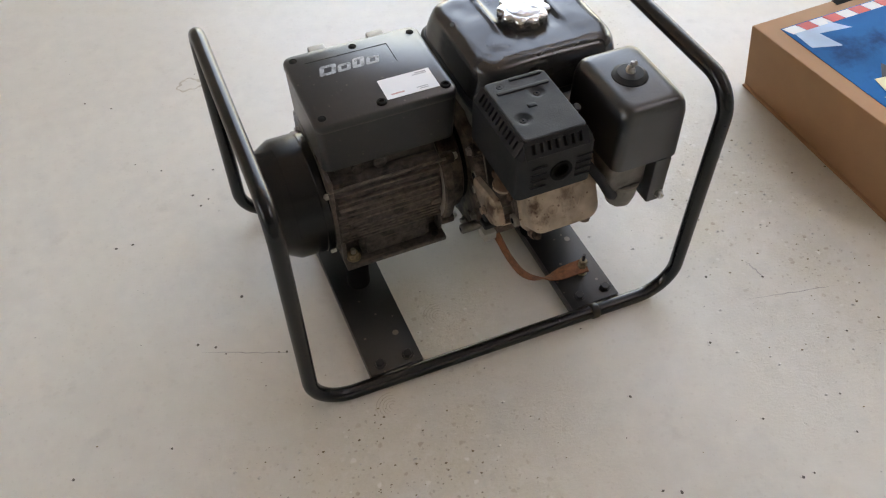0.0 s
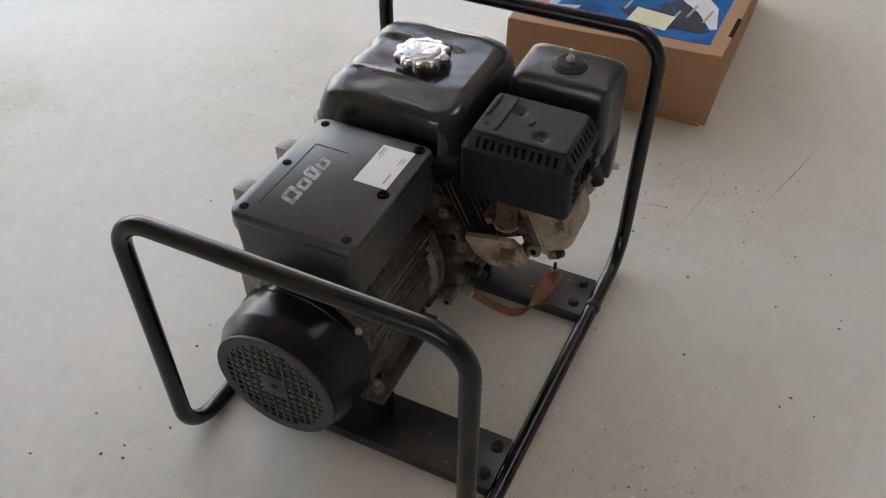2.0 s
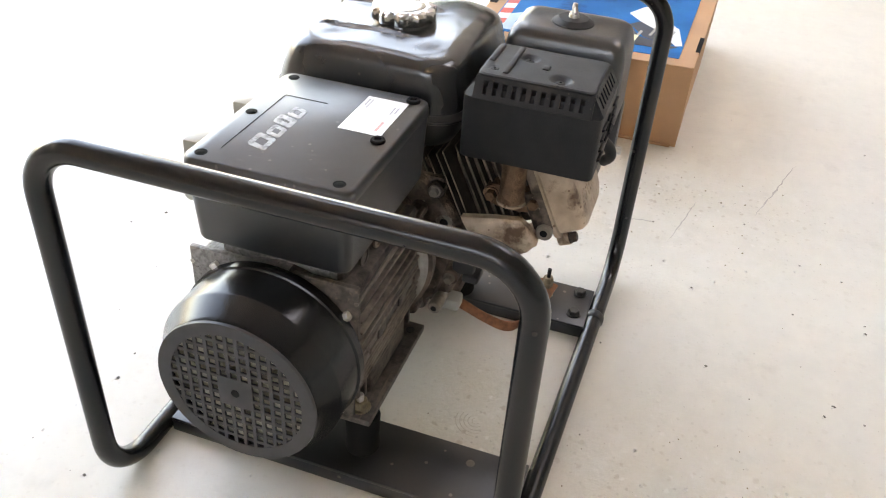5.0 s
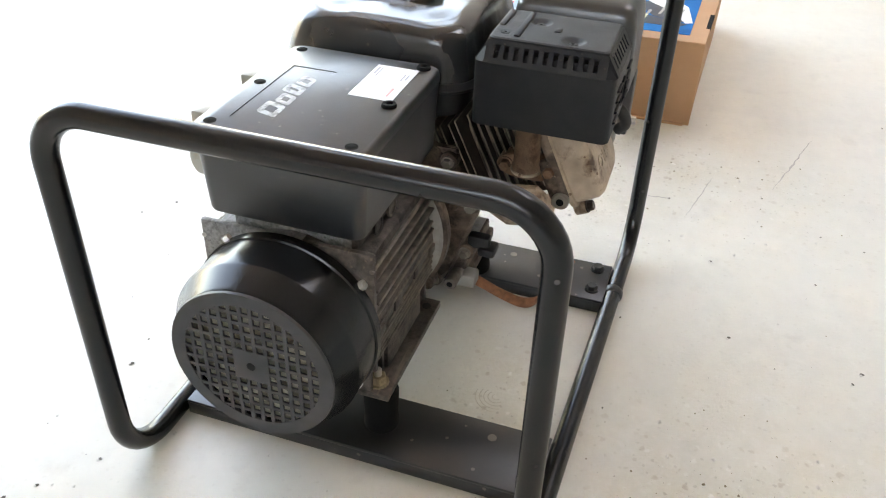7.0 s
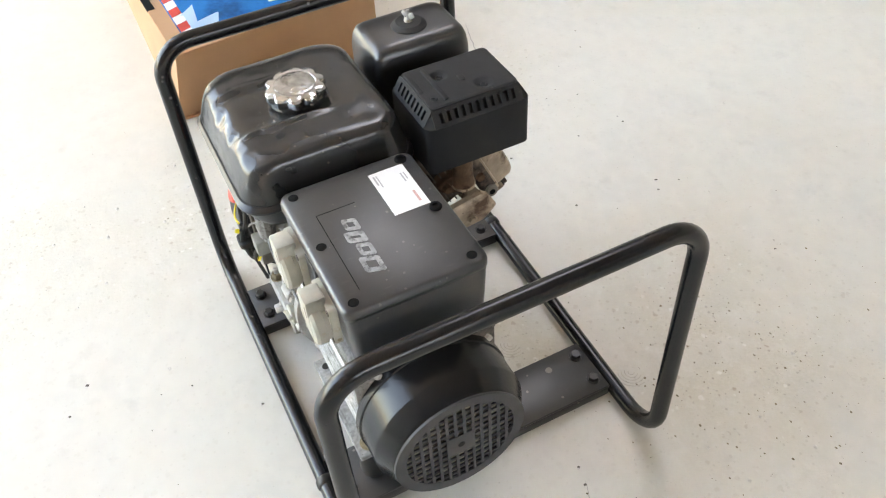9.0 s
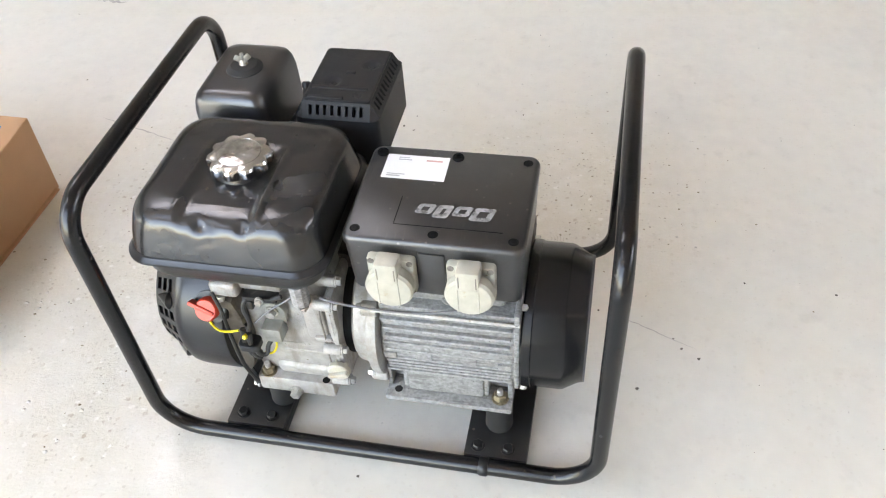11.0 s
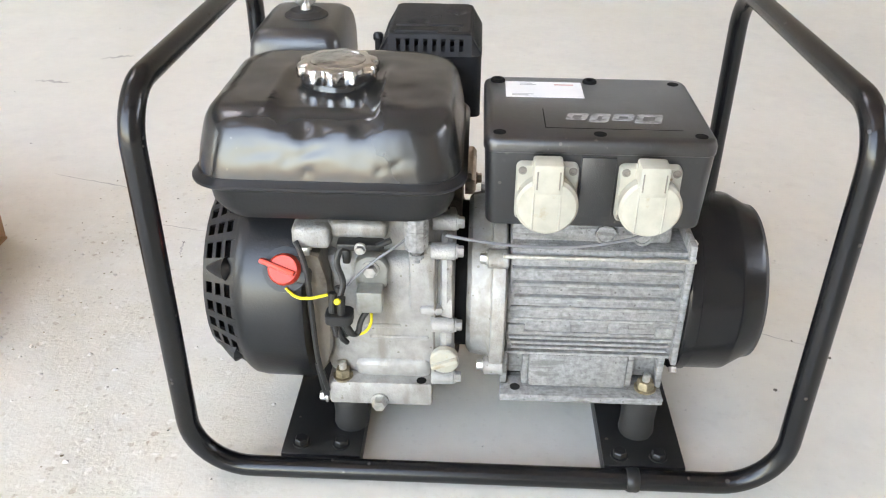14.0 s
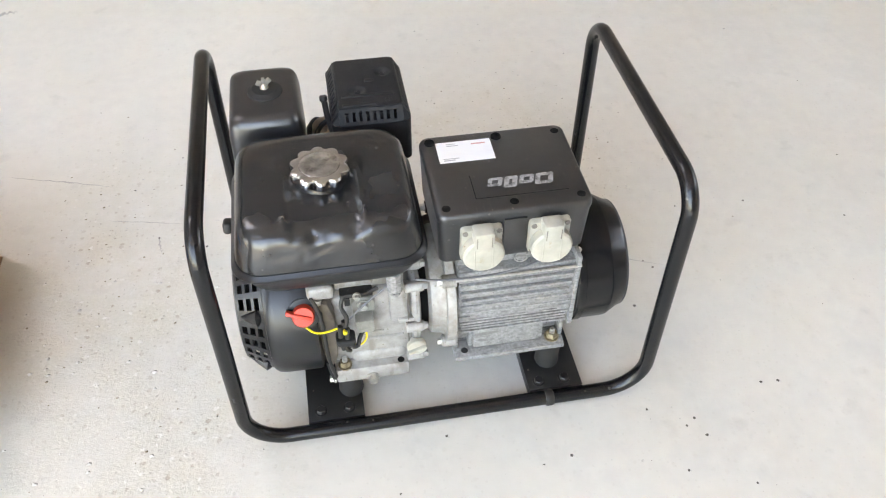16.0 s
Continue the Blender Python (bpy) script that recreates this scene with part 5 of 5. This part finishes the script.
    quads(bm, [[Vector((x, 0.161 + (y - 0.161) * f, 0.2225 + (z - 0.2225) * f)) for y, z in ears] for x, f in ((-0.146, 1.0), (-0.1295, 1.0), (-0.128, 0.94))])
    part("exhaust_flange", bm, M_RUST, ex)
    for y in (0.1385, 0.184):
        part("flange_nut", bolt(B(), (-0.128, y, 0.2235), (1, 0, 0), 0.0062, 0.007), M_RUST, ex)
    # throttle lever
    bm = B()
    sweep(bm, smooth_path([(-0.208, 0.172, 0.335), (-0.206, 0.155, 0.32), (-0.2, 0.14, 0.3), (-0.2, 0.135, 0.27)]), 0.0042, 10)
    turned(bm, (-0.2088, 0.1745, 0.334), (-0.2092, 0.18, 0.345), [(0, 0.004), (0.002, 0.0055), (0.007, 0.0055), (0.009, 0.004)], 14)
    sweep(bm, smooth_path([(-0.206, 0.155, 0.318), (-0.22, 0.15, 0.31), (-0.232, 0.14, 0.285)]), 0.0035, 8)
    part("control_lever", bm, M_BLACKBOLT, gen, "thin black control lever")


engine()


def fan_shroud():
    bm = B()
    turned(bm, (-0.249, AX, AZ), (-0.4, AX, AZ), [(0, 0.1), (0.002, 0.1065), (0.006, 0.1075), (0.05, 0.107), (0.059, 0.1055), (0.064, 0.102), (0.066, 0.094)], 64)
    sh = part("fan_shroud", bm, M_SHROUD, gen, "satin blue-black round fan shroud")
    bm = B()
    turned(bm, (-0.313, AX, AZ), (-0.4, AX, AZ), [(0, 0.084), (0.004, 0.084), (0.004, 0.0745), (0.021, 0.0735), (0.022, 0.06)], 48)
    part("starter_inner", bm, M_DARK, sh)
    # slotted starter cover
    bm = B()
    R0, R1, xa, xb = 0.1, 0.081, -0.3135, -0.347
    n = 30

    def at(s, a, lift=0.0):
        r = R0 + (R1 - R0) * s - lift
        x = xa + (xb - xa) * s + lift * 0.3
        return Vector((x, AX + r * math.cos(a), AZ + r * math.sin(a)))
    for k in range(n):
        a0, a1 = 2 * math.pi * k / n, 2 * math.pi * (k + 1) / n
        solid = k in (2, 7, 12, 17, 22, 27)
        w = a1 - a0
        spans = ((0.0, 1.0),) if solid else ((0.0, 0.13), (0.31, 0.42), (0.6, 0.71), (0.9, 1.0))
        for s0, s1 in spans:
            f = [at(s0, a0), at(s0, a1), at(s1, a1), at(s1, a0)]
            quads(bm, [f, [at(s0, a0, 0.003), at(s0, a1, 0.003), at(s1, a1, 0.003), at(s1, a0, 0.003)]])
        if not solid:
            b0, b1 = a0 - w * 0.2, a0 + w * 0.2
            f = [at(0, b0), at(0, b1), at(1, b1), at(1, b0)]
            quads(bm, [f, [at(0, b0, 0.003), at(0, b1, 0.003), at(1, b1, 0.003), at(1, b0, 0.003)]])
        else:
            am = (a0 + a1) / 2
            out = Vector((-0.35, math.cos(am), math.sin(am))).normalized()
            side = Vector((0, -math.sin(am), math.cos(am)))
            rings = []
            for i in range(7):
                f = i / 6
                r = 0.0125 * math.sqrt(min(1.0, 0.1 + f * 6)) * max(0.06, 1 - f) ** 0.6
                c = at(0.12 + 0.76 * f, am, 0.0015)
                rings.append([c + side * r * math.cos(j * math.pi / 5) + out * r * 0.8 * math.sin(j * math.pi / 5) for j in range(10)])
            quads(bm, rings)
    turned(bm, (xb + 0.003, AX, AZ), (-0.5, AX, AZ), [(0, 0.081), (0.003, 0.08), (0.006, 0.07), (0.007, 0.03)], 48)
    part("starter_cover", bm, M_SHROUD, sh, "black slotted recoil starter cover")
    bm = B()
    box(bm, -0.006, 0.006, -0.011, 0.011, -0.008, 0.008, 0.004, Matrix.Translation((-0.35, 0.042, 0.25)) @ Matrix.Rotation(radians(-20), 4, "X"), 3)
    part("pull_handle", bm, M_RUBBER, sh, "black rubber starter pull handle")
    # stop switch
    ang = radians(149)
    w = Vector((0, math.cos(ang), math.sin(ang)))
    p = Vector((-0.265, AX, AZ)) + w * 0.1055
    bm = B()
    turned(bm, p - w * 0.002, p + w, [(0, 0.021), (0.004, 0.0205), (0.0045, 0.016)], 28)
    box(bm, -0.262, -0.242, -0.012, 0.012, -0.001, 0.004, 0.002, Matrix.Translation((0, p.y, p.z)) @ Matrix.Rotation(ang - math.pi / 2, 4, "X"))
    sw = part("switch_base", bm, M_BLACKBOLT, gen, "black base of the engine switch")
    bm = B()
    turned(bm, p + w * 0.002, p + w, [(0, 0.014), (0.009, 0.014), (0.012, 0.0122)], 30)
    m = Matrix.Translation(p + w * 0.013) @ Matrix.Rotation(ang - math.pi / 2, 4, "X") @ Matrix.Rotation(radians(-20), 4, "Z")
    box(bm, -0.022, 0.011, -0.0024, 0.0026, -0.009, 0.0035, 0.0015, m)
    part("red_knob", bm, M_RED, sw, "red plastic rotary switch knob")
    return p


fan_shroud()


def wires():
    w = lambda name, pts, r, mt, lab="": part(name, sweep(B(), smooth_path(pts), r, 8), mt, gen, lab)
    w("switch_wire", [(-0.264, -0.099, 0.196), (-0.254, -0.106, 0.1905), (-0.24, -0.108, 0.192), (-0.226, -0.107, 0.196)], 0.0014, M_YELLOW, "yellow wire from the switch")
    w("sensor_wire", [(-0.191, -0.092, 0.173), (-0.19, -0.098, 0.16), (-0.197, -0.1, 0.15), (-0.207, -0.098, 0.148)], 0.0014, M_YELLOW, "yellow wire from the oil sensor")
    w("engine_cable", [(-0.196, -0.075, 0.235), (-0.214, -0.09, 0.236), (-0.22, -0.096, 0.222), (-0.212, -0.1, 0.206), (-0.216, -0.104, 0.192)], 0.0028, M_WIRE)
    w("engine_cable", [(-0.216, -0.1, 0.17), (-0.21, -0.108, 0.156), (-0.202, -0.102, 0.15), (-0.2, -0.1, 0.165), (-0.192, -0.095, 0.175)], 0.0028, M_WIRE)
    w("engine_cable", [(-0.222, -0.1, 0.17), (-0.218, -0.106, 0.15), (-0.213, -0.1, 0.14)], 0.0026, M_WIRE)
    # The shade in the gap between shroud and shield, drawn as a black tube.
    w("shroud_gap_shade", [(-0.2535, -0.092, 0.24), (-0.2465, -0.097, 0.225), (-0.2435, -0.1, 0.205), (-0.2425, -0.101, 0.16), (-0.2415, -0.099, 0.12), (-0.239, -0.094, 0.095), (-0.236, -0.09, 0.075)], 0.0024, M_WIRE, "black line drawn for the shaded gap along the shroud edge")
    w("earth_wire", [(-0.21, -0.098, 0.2), (-0.19, -0.096, 0.222), (-0.165, -0.09, 0.238), (-0.155, -0.085, 0.246)], 0.0012, M_GREYWIRE)
    w("control_wire", [(-0.125, -0.09, 0.249), (-0.105, -0.094, 0.247), (-0.06, -0.092, 0.2405), (-0.01, -0.091, 0.2415), (0.035, -0.083, 0.246), (0.05, -0.07, 0.248)], 0.0014, M_GREYWIRE, "thin grey wire below the sockets")
    for dx, dy, z0, z1 in ((-0.005, 0.0, 0.15, 0.196), (0.003, -0.003, 0.155, 0.194), (0.0, 0.004, 0.148, 0.2)):
        part("cable_joint", sweep(B(), smooth_path([(-0.217 + dx, -0.104 + dy, z1), (-0.2185 + dx, -0.107 + dy, (z0 + z1) / 2), (-0.213 + dx * 1.6, -0.103 + dy, z0)]), 0.0035, 10), M_WIRE, gen, "black sleeved cable joint")
    bm = B()
    rings = []
    for z in (0.168, 0.169, 0.1765, 0.1775):
        g = 0.001 if z in (0.169, 0.1765) else 0.0
        rings.append([Vector((p.x, p.y, z)) for p in round_rect(-0.2285 - g, -0.206 + g, -0.1145 - g, -0.096 + g, 0.006, 0, 4)])
    quads(bm, rings)
    part("cable_clip", bm, M_RUBBER, gen, "dark grey cable clip")
    part("cable_ends", turned(B(), (-0.217, -0.108, 0.19), (-0.217, -0.118, 0.196), [(0, 0.003), (0.007, 0.003), (0.008, 0.002)], 10), M_YELLOW, gen)
    # braided strap: flat band
    path = smooth_path([(-0.148, 0.094, 0.058), (-0.151, 0.112, 0.05), (-0.154, 0.138, 0.036), (-0.167, 0.17, 0.017), (-0.198, 0.187, 0.0175), (-0.226, 0.191, 0.0265), (-0.246, 0.194, 0.031), (-0.256, 0.196, 0.034)])
    bm = B()
    rings = []
    for i, p in enumerate(path):
        d = (path[min(i + 1, len(path) - 1)] - path[max(i - 1, 0)]).normalized()
        side = d.cross(Vector((0.45 + 0.5 * i / len(path), 0.9 - 0.2 * i / len(path), 0.1))).normalized()
        u = i / len(path)
        side = side.lerp(Vector((0.15, -1, 0.0)) - d * d.dot(Vector((0.15, -1, 0.0))), min(1.0, max(0.0, (u - 0.4) / 0.25))).normalized()
        nrm = side.cross(d).normalized()
        h, tk = 0.0075 - 0.0035 * math.sin(math.pi * min(1.0, u * 1.5)) + 0.005 * u, 0.0013
        rings.append([p + side * h + nrm * tk, p - side * h + nrm * tk, p - side * h - nrm * tk, p + side * h - nrm * tk])
    quads(bm, rings)
    st = part("earth_strap", bm, M_STRAP, gen, "brown copper braided earth strap")
    part("strap_bolt", bolt(B(), (-0.25, 0.195, 0.0185), (0, 0, 1), 0.007, 0.026), M_BRASS, st)
    part("strap_stud", rod(B(), (-0.25, 0.195, 0.04), (-0.25, 0.195, 0.058), 0.0025, 10), M_BLACKBOLT, st)


wires()


# ---- cardboard box ----
def cardboard_box():
    x0, x1, y0, y1 = -1.31, -0.782, -0.09, 0.306
    bx = tagged(new("cardboard_box"), "flat brown cardboard carton with a blue printed top on the floor", "box")
    low = [Vector(p) for p in ((x1 + 0.012, y0 - 0.006, 0), (-0.77, 0.307, 0), (x0, y1, 0), (x0, y0, 0))]
    top = [Vector(p) for p in ((-0.7195, -0.075, 0.156), (-0.765, 0.307, 0.147), (-1.305, 0.325, 0.146), (-1.31, -0.1, 0.15))]
    mid = (low[0] + low[2]) / 2

    def wall_panel(i, j):
        bm = B()
        rings = []
        for f in (0.0, 0.04, 0.5, 0.96, 1.0):
            a, b = low[i].lerp(top[i], f), low[j].lerp(top[j], f)
            out = (b - a).cross(Vector((0, 0, 1))).normalized()
            out = out if out.dot(a - mid) > 0 else -out
            row = []
            for g in range(9):
                u = g / 8
                row.append(a.lerp(b, u) + out * (0.006 * math.sin(math.pi * u) * math.sin(math.pi * f)))
            rings.append(row + [p - out * 0.004 for p in row[::-1]])
        quads(bm, rings)
        return part("side_panel", bm, M_CARD, bx)
    for i in range(4):
        wall_panel(i, (i + 1) % 4)
    part("bottom_panel", plate_poly(B(), [(p.x * 0.99, p.y * 0.97) for p in low], 0.003, Matrix.Translation((0, 0, 0.001))), M_CARD, bx)

    def on_top(u, v, lift=0.0):
        """A place on the lid: u along the front edge, v back from it, both from 0 to 1."""
        p = top[0].lerp(top[1], u).lerp(top[3].lerp(top[2], u), v)
        return p + Vector((0, 0, lift))

    def lid_piece(name, outline, z0, z1, mat, parent, label=""):
        bm = B()
        quads(bm, [[on_top(u, v, z0) for u, v in outline], [on_top(u, v, z1) for u, v in outline]])
        return part(name, bm, mat, parent, label)

    lid_piece("top_rim", [(0.002, 0.002), (0.5, 0.001), (0.998, 0.002), (0.998, 0.998), (0.002, 0.998)], -0.004, 0.001, M_CARD, bx)
    pr = lid_piece("printed_sheet", [(0.075, 0.06), (0.925, 0.06), (0.925, 0.94), (0.075, 0.94)], 0.0, 0.0018, M_BLUE, bx, "glossy blue printed sheet with torn patches")
    z = 0.0018
    lid_piece("dark_picture", [(0.44, 0.2), (0.55, 0.13), (0.66, 0.12), (0.86, 0.12), (0.9, 0.15), (0.72, 0.2), (0.66, 0.3), (0.5, 0.32)], z, z + 0.0004, M_DARKPRINT, pr)
    lid_piece("light_patch", [(0.09, 0.08), (0.24, 0.075), (0.28, 0.16), (0.2, 0.26), (0.1, 0.2)], z, z + 0.0004, M_BLUELIGHT, pr)
    lid_piece("torn_patch", [(0.6, 0.44), (0.7, 0.34), (0.8, 0.27), (0.89, 0.16), (0.92, 0.17), (0.88, 0.32), (0.78, 0.42), (0.68, 0.56)], z, z + 0.0006, M_WHITEPRINT, pr, "white torn patch in the print")
    lid_piece("torn_patch", [(0.4, 0.36), (0.48, 0.28), (0.56, 0.34), (0.5, 0.42)], z, z + 0.0006, M_WHITEPRINT, pr, "white torn patch in the print")
    lid_piece("dark_picture", [(0.66, 0.3), (0.74, 0.2), (0.86, 0.16), (0.9, 0.19), (0.8, 0.26), (0.72, 0.36)], z, z + 0.0004, M_DARKPRINT, pr)
    lid_piece("dark_picture", [(0.3, 0.3), (0.42, 0.2), (0.5, 0.24), (0.44, 0.36), (0.34, 0.4)], z, z + 0.0004, M_DARKPRINT, pr)
    lid_piece("torn_patch", [(0.2, 0.42), (0.34, 0.44), (0.5, 0.46), (0.56, 0.52), (0.4, 0.6), (0.24, 0.52)], z, z + 0.0006, M_BLUELIGHT, pr, "pale faded patch in the print")
    for u, v in ((0.7, 0.16), (0.76, 0.22), (0.84, 0.2), (0.38, 0.27), (0.47, 0.2)):
        lid_piece("tool_line", [(u, v), (u + 0.012, v - 0.003), (u + 0.03, v + 0.09), (u + 0.018, v + 0.095)], z + 0.0004, z + 0.0008, M_GREYBOX, pr)
    lid_piece("tool_line", [(0.62, 0.09), (0.645, 0.09), (0.66, 0.2), (0.635, 0.2)], z, z + 0.0008, M_GREYBOX, pr)
    for i in range(17):
        v0 = 0.062 + i * 0.05
        lid_piece("edge_stripe", [(0.08, v0), (0.13, v0 + 0.012), (0.13, v0 + 0.06), (0.08, v0 + 0.048)], z, z + 0.0004, M_REDPRINT if i % 2 else M_WHITEPRINT, pr)
    note = lid_piece("sticky_note", [(0.515, 0.125), (0.705, 0.095), (0.72, 0.2), (0.53, 0.225)], z + 0.0008, z + 0.0014, M_NOTE, None)
    tagged(note, "pale yellow sticky note lying on the carton", "note")
    lid_piece("hand_slot", [(0.982, 0.14), (1.001, 0.14), (1.001, 0.28), (0.982, 0.28)], -0.003, 0.0016, M_DARK, bx)
    lid_piece("hand_slot", [(-0.001, 0.3), (0.035, 0.3), (0.035, 0.42), (-0.001, 0.42)], -0.003, 0.0016, M_DARK, bx)


cardboard_box()


# ---- far roll ----
def paper_roll():
    p, w = Vector((-1.235, 1.7, 0.062)), Vector((0.72, 0.69, 0)).normalized()
    r = tagged(new("paper_roll"), "brown paper roll with a pale end lying on the floor", "roll")
    part("roll_body", turned(B(), p, p + w, [(0.0, 0.06), (0.002, 0.062), (0.3, 0.062), (0.302, 0.06)], 40), M_ROLL, r)
    part("roll_end", turned(B(), p - w * 0.004, p + w, [(0.0, 0.05), (0.0045, 0.0585)], 40), M_ROLLEND, r)


paper_roll()


# ---- floor litter ----
def litter(name, mat, count, size, seed, label, place=(-0.05, 0.1, 0.65, 0.62)):
    rnd = random.Random(seed)
    verts, faces = [], []
    for _ in range(count):
        cx, cy = rnd.gauss(place[0], place[2]), rnd.gauss(place[1], place[3])
        s = size * (0.4 + rnd.random() ** 3 * 2.2)
        n = rnd.randint(4, 6)
        ph = rnd.random() * 6
        base = len(verts)
        ring = [(cx + s * (0.6 + 0.6 * rnd.random()) * math.cos(ph + 6.283 * k / n), cy + s * (0.4 + 0.5 * rnd.random()) * math.sin(ph + 6.283 * k / n)) for k in range(n)]
        verts += [(x, y, 0.0001) for x, y in ring] + [(cx, cy, 0.0001 + s * 0.5)]
        faces += [(base + k, base + (k + 1) % n, base + n) for k in range(n)]
    me = bpy.data.meshes.new(name)
    me.from_pydata(verts, [], faces)
    me.materials.append(mat)
    tagged(new(name, me), label, "debris", kind="stuff")


litter("grit", M_GRIT, 230, 0.0008, 5, "scattered dark specks of grit on the floor")
litter("crumbs", M_CRUMB, 200, 0.0013, 9, "scattered pale crumbs of concrete on the floor")
litter("grit", M_SAND, 420, 0.0009, 15, "brown sandy grit lying on the worn floor", (0.12, 0.4, 0.11, 0.13))
litter("crumbs", M_CRUMB, 150, 0.0016, 16, "pale crumbs of concrete on the worn floor", (0.16, 0.42, 0.13, 0.14))
litter("grit", M_SAND, 160, 0.0012, 17, "brown sandy grit lying on the worn floor", (-0.58, 0.2, 0.1, 0.22))
litter("crumbs", M_CRUMB, 170, 0.002, 18, "pale crumbs of concrete on the worn floor", (-0.5, 0.05, 0.13, 0.28))


def ring_stain(cx, cy):
    bm = B()
    for k, r in enumerate((0.004, 0.0085, 0.013, 0.0175, 0.022)):
        a0, a1 = -2.6 + 0.2 * k, 1.2 - 0.25 * k
        n = 24
        rings = []
        for i in range(n + 1):
            a = a0 + (a1 - a0) * i / n
            c, s = math.cos(a), math.sin(a)
            rings.append([Vector((cx + (r - 0.0005) * c, cy + (r - 0.0005) * s, 0.0003)), Vector((cx + (r + 0.0005) * c, cy + (r + 0.0005) * s, 0.0003))])
        quads(bm, rings, closed=False, cap_first=False, cap_last=False)
    tagged(part("ring_stain", bm, M_STAIN), "faint brown concentric ring marks on the floor", "stain", kind="stuff")


ring_stain(-0.024, 0.172)
ring_stain(0.093, 0.288)


def scuff(name, x0, y0, x1, y1, wide, label):
    """A thin scratch or smear on the floor, tapering to both ends."""
    rnd = random.Random(int(abs(x0 * 1000)))
    a, b = Vector((x0, y0, 0.0004)), Vector((x1, y1, 0.0004))
    side = (b - a).cross(Vector((0, 0, 1))).normalized()
    rings = []
    for i in range(17):
        f = i / 16
        w = wide * math.sin(math.pi * (0.04 + 0.92 * f)) * (0.6 + 0.6 * rnd.random())
        c = a.lerp(b, f) + side * (rnd.random() - 0.5) * wide
        rings.append([c + side * w * 0.5, c - side * w * 0.5])
    bm = B()
    quads(bm, rings, closed=False, cap_first=False, cap_last=False)
    tagged(part(name, bm, M_SCUFF), label, "scratch", kind="stuff")


scuff("floor_scratch", -0.591, 0.448, -0.79, 0.509, 0.003, "long faint grey scratch on the floor")
scuff("floor_scratch", -0.6, 0.36, -0.47, 0.33, 0.002, "short faint grey scratch on the floor")
scuff("floor_scratch", -0.505, 0.266, -0.512, 0.305, 0.003, "short dark scratch on the floor")
scuff("floor_scratch", 0.314, 0.098, 0.195, 0.149, 0.0022, "long faint grey scratch on the floor")
scuff("floor_scratch", -0.95, 0.94, -1.03, 0.95, 0.012, "grey smear on the floor")
scuff("floor_scratch", -0.88, 1.12, -0.95, 1.1, 0.014, "grey smear on the floor")


def chip(x, y, r, seed):
    """A small dark pit with a pale crumb at its rim."""
    rnd = random.Random(seed)
    ring = [Vector((x + r * (0.7 + 0.6 * rnd.random()) * math.cos(k * 0.9), y + r * (0.7 + 0.6 * rnd.random()) * math.sin(k * 0.9), 0.0004)) for k in range(7)]
    bm = B()
    quads(bm, [ring, [p.lerp(Vector((x, y, 0.0012)), 0.55) for p in ring]])
    tagged(part("floor_chip", bm, M_GRIT), "small dark chip in the floor paint", "chip", "chips in the floor", "stuff")
    bm = B()
    ring = [p + Vector((r * 1.1, -r * 0.7, 0)) for p in ring]
    ring = [p.lerp(Vector((x + r * 1.1, y - r * 0.7, 0.0004)), 0.4) for p in ring]
    quads(bm, [ring, [p + Vector((0, 0, 0.0006)) for p in ring]])
    tagged(part("floor_crumb", bm, M_CRUMB), "pale crumb beside a chip in the floor paint", "crumb", "chips in the floor", "stuff")


CHIPS = ((0.174, -0.511), (0.391, -0.535), (0.348, -0.501), (0.333, -0.332), (0.369, -0.148), (0.292, 0.097), (0.177, 0.151), (-0.213, 0.403), (-0.365, 0.372), (-0.359, 0.503), (-0.371, 0.593), (0.064, -0.218), (0.212, -0.266), (-0.408, -0.075), (0.315, 0.083), (-0.885, 0.627), (0.013, 0.884),
         (0.394, -0.15), (-0.51, 0.302), (-0.462, 0.568), (-0.48, 0.513), (-0.354, 0.592), (-0.179, 0.537), (-0.182, 0.58), (-0.2, 0.548), (0.2, 0.145), (0.013, 0.605), (-0.241, -0.362), (-0.201, -0.392),
         (0.666, 0.16), (-0.171, -0.235), (-0.097, -0.16), (0.189, -0.165), (0.235, -0.2), (0.257, -0.219), (0.25, -0.19), (0.294, -0.299), (0.235, 0.022), (0.507, 0.226), (0.382, 0.232), (-0.08, -0.745), (-0.43, 0.268), (-0.56, 0.433))
for i, (x, y) in enumerate(CHIPS):
    chip(x, y, 0.0015 + 0.0012 * ((i * 37) % 10) / 10, i)


def dried_spot(cx, cy):
    rnd = random.Random(4)
    bm = B()
    n = 40
    rings = []
    for i in range(n + 1):
        a = 2 * math.pi * i / n
        r = 0.017 + 0.0025 * math.sin(3 * a) + 0.0015 * math.sin(7 * a + 1)
        w = 0.0008 + 0.0022 * rnd.random()
        if i == n:
            rings.append(rings[0])
        else:
            rings.append([Vector((cx + (r - w) * math.cos(a) * 1.3, cy + (r - w) * math.sin(a), 0.0004)), Vector((cx + (r + w) * math.cos(a) * 1.3, cy + (r + w) * math.sin(a), 0.0004))])
    quads(bm, rings, closed=False, cap_first=False, cap_last=False)
    tagged(part("dried_spot", bm, M_STAIN), "dried brown oval drip mark on the floor", "stain", kind="stuff")


dried_spot(0.2, -0.513)
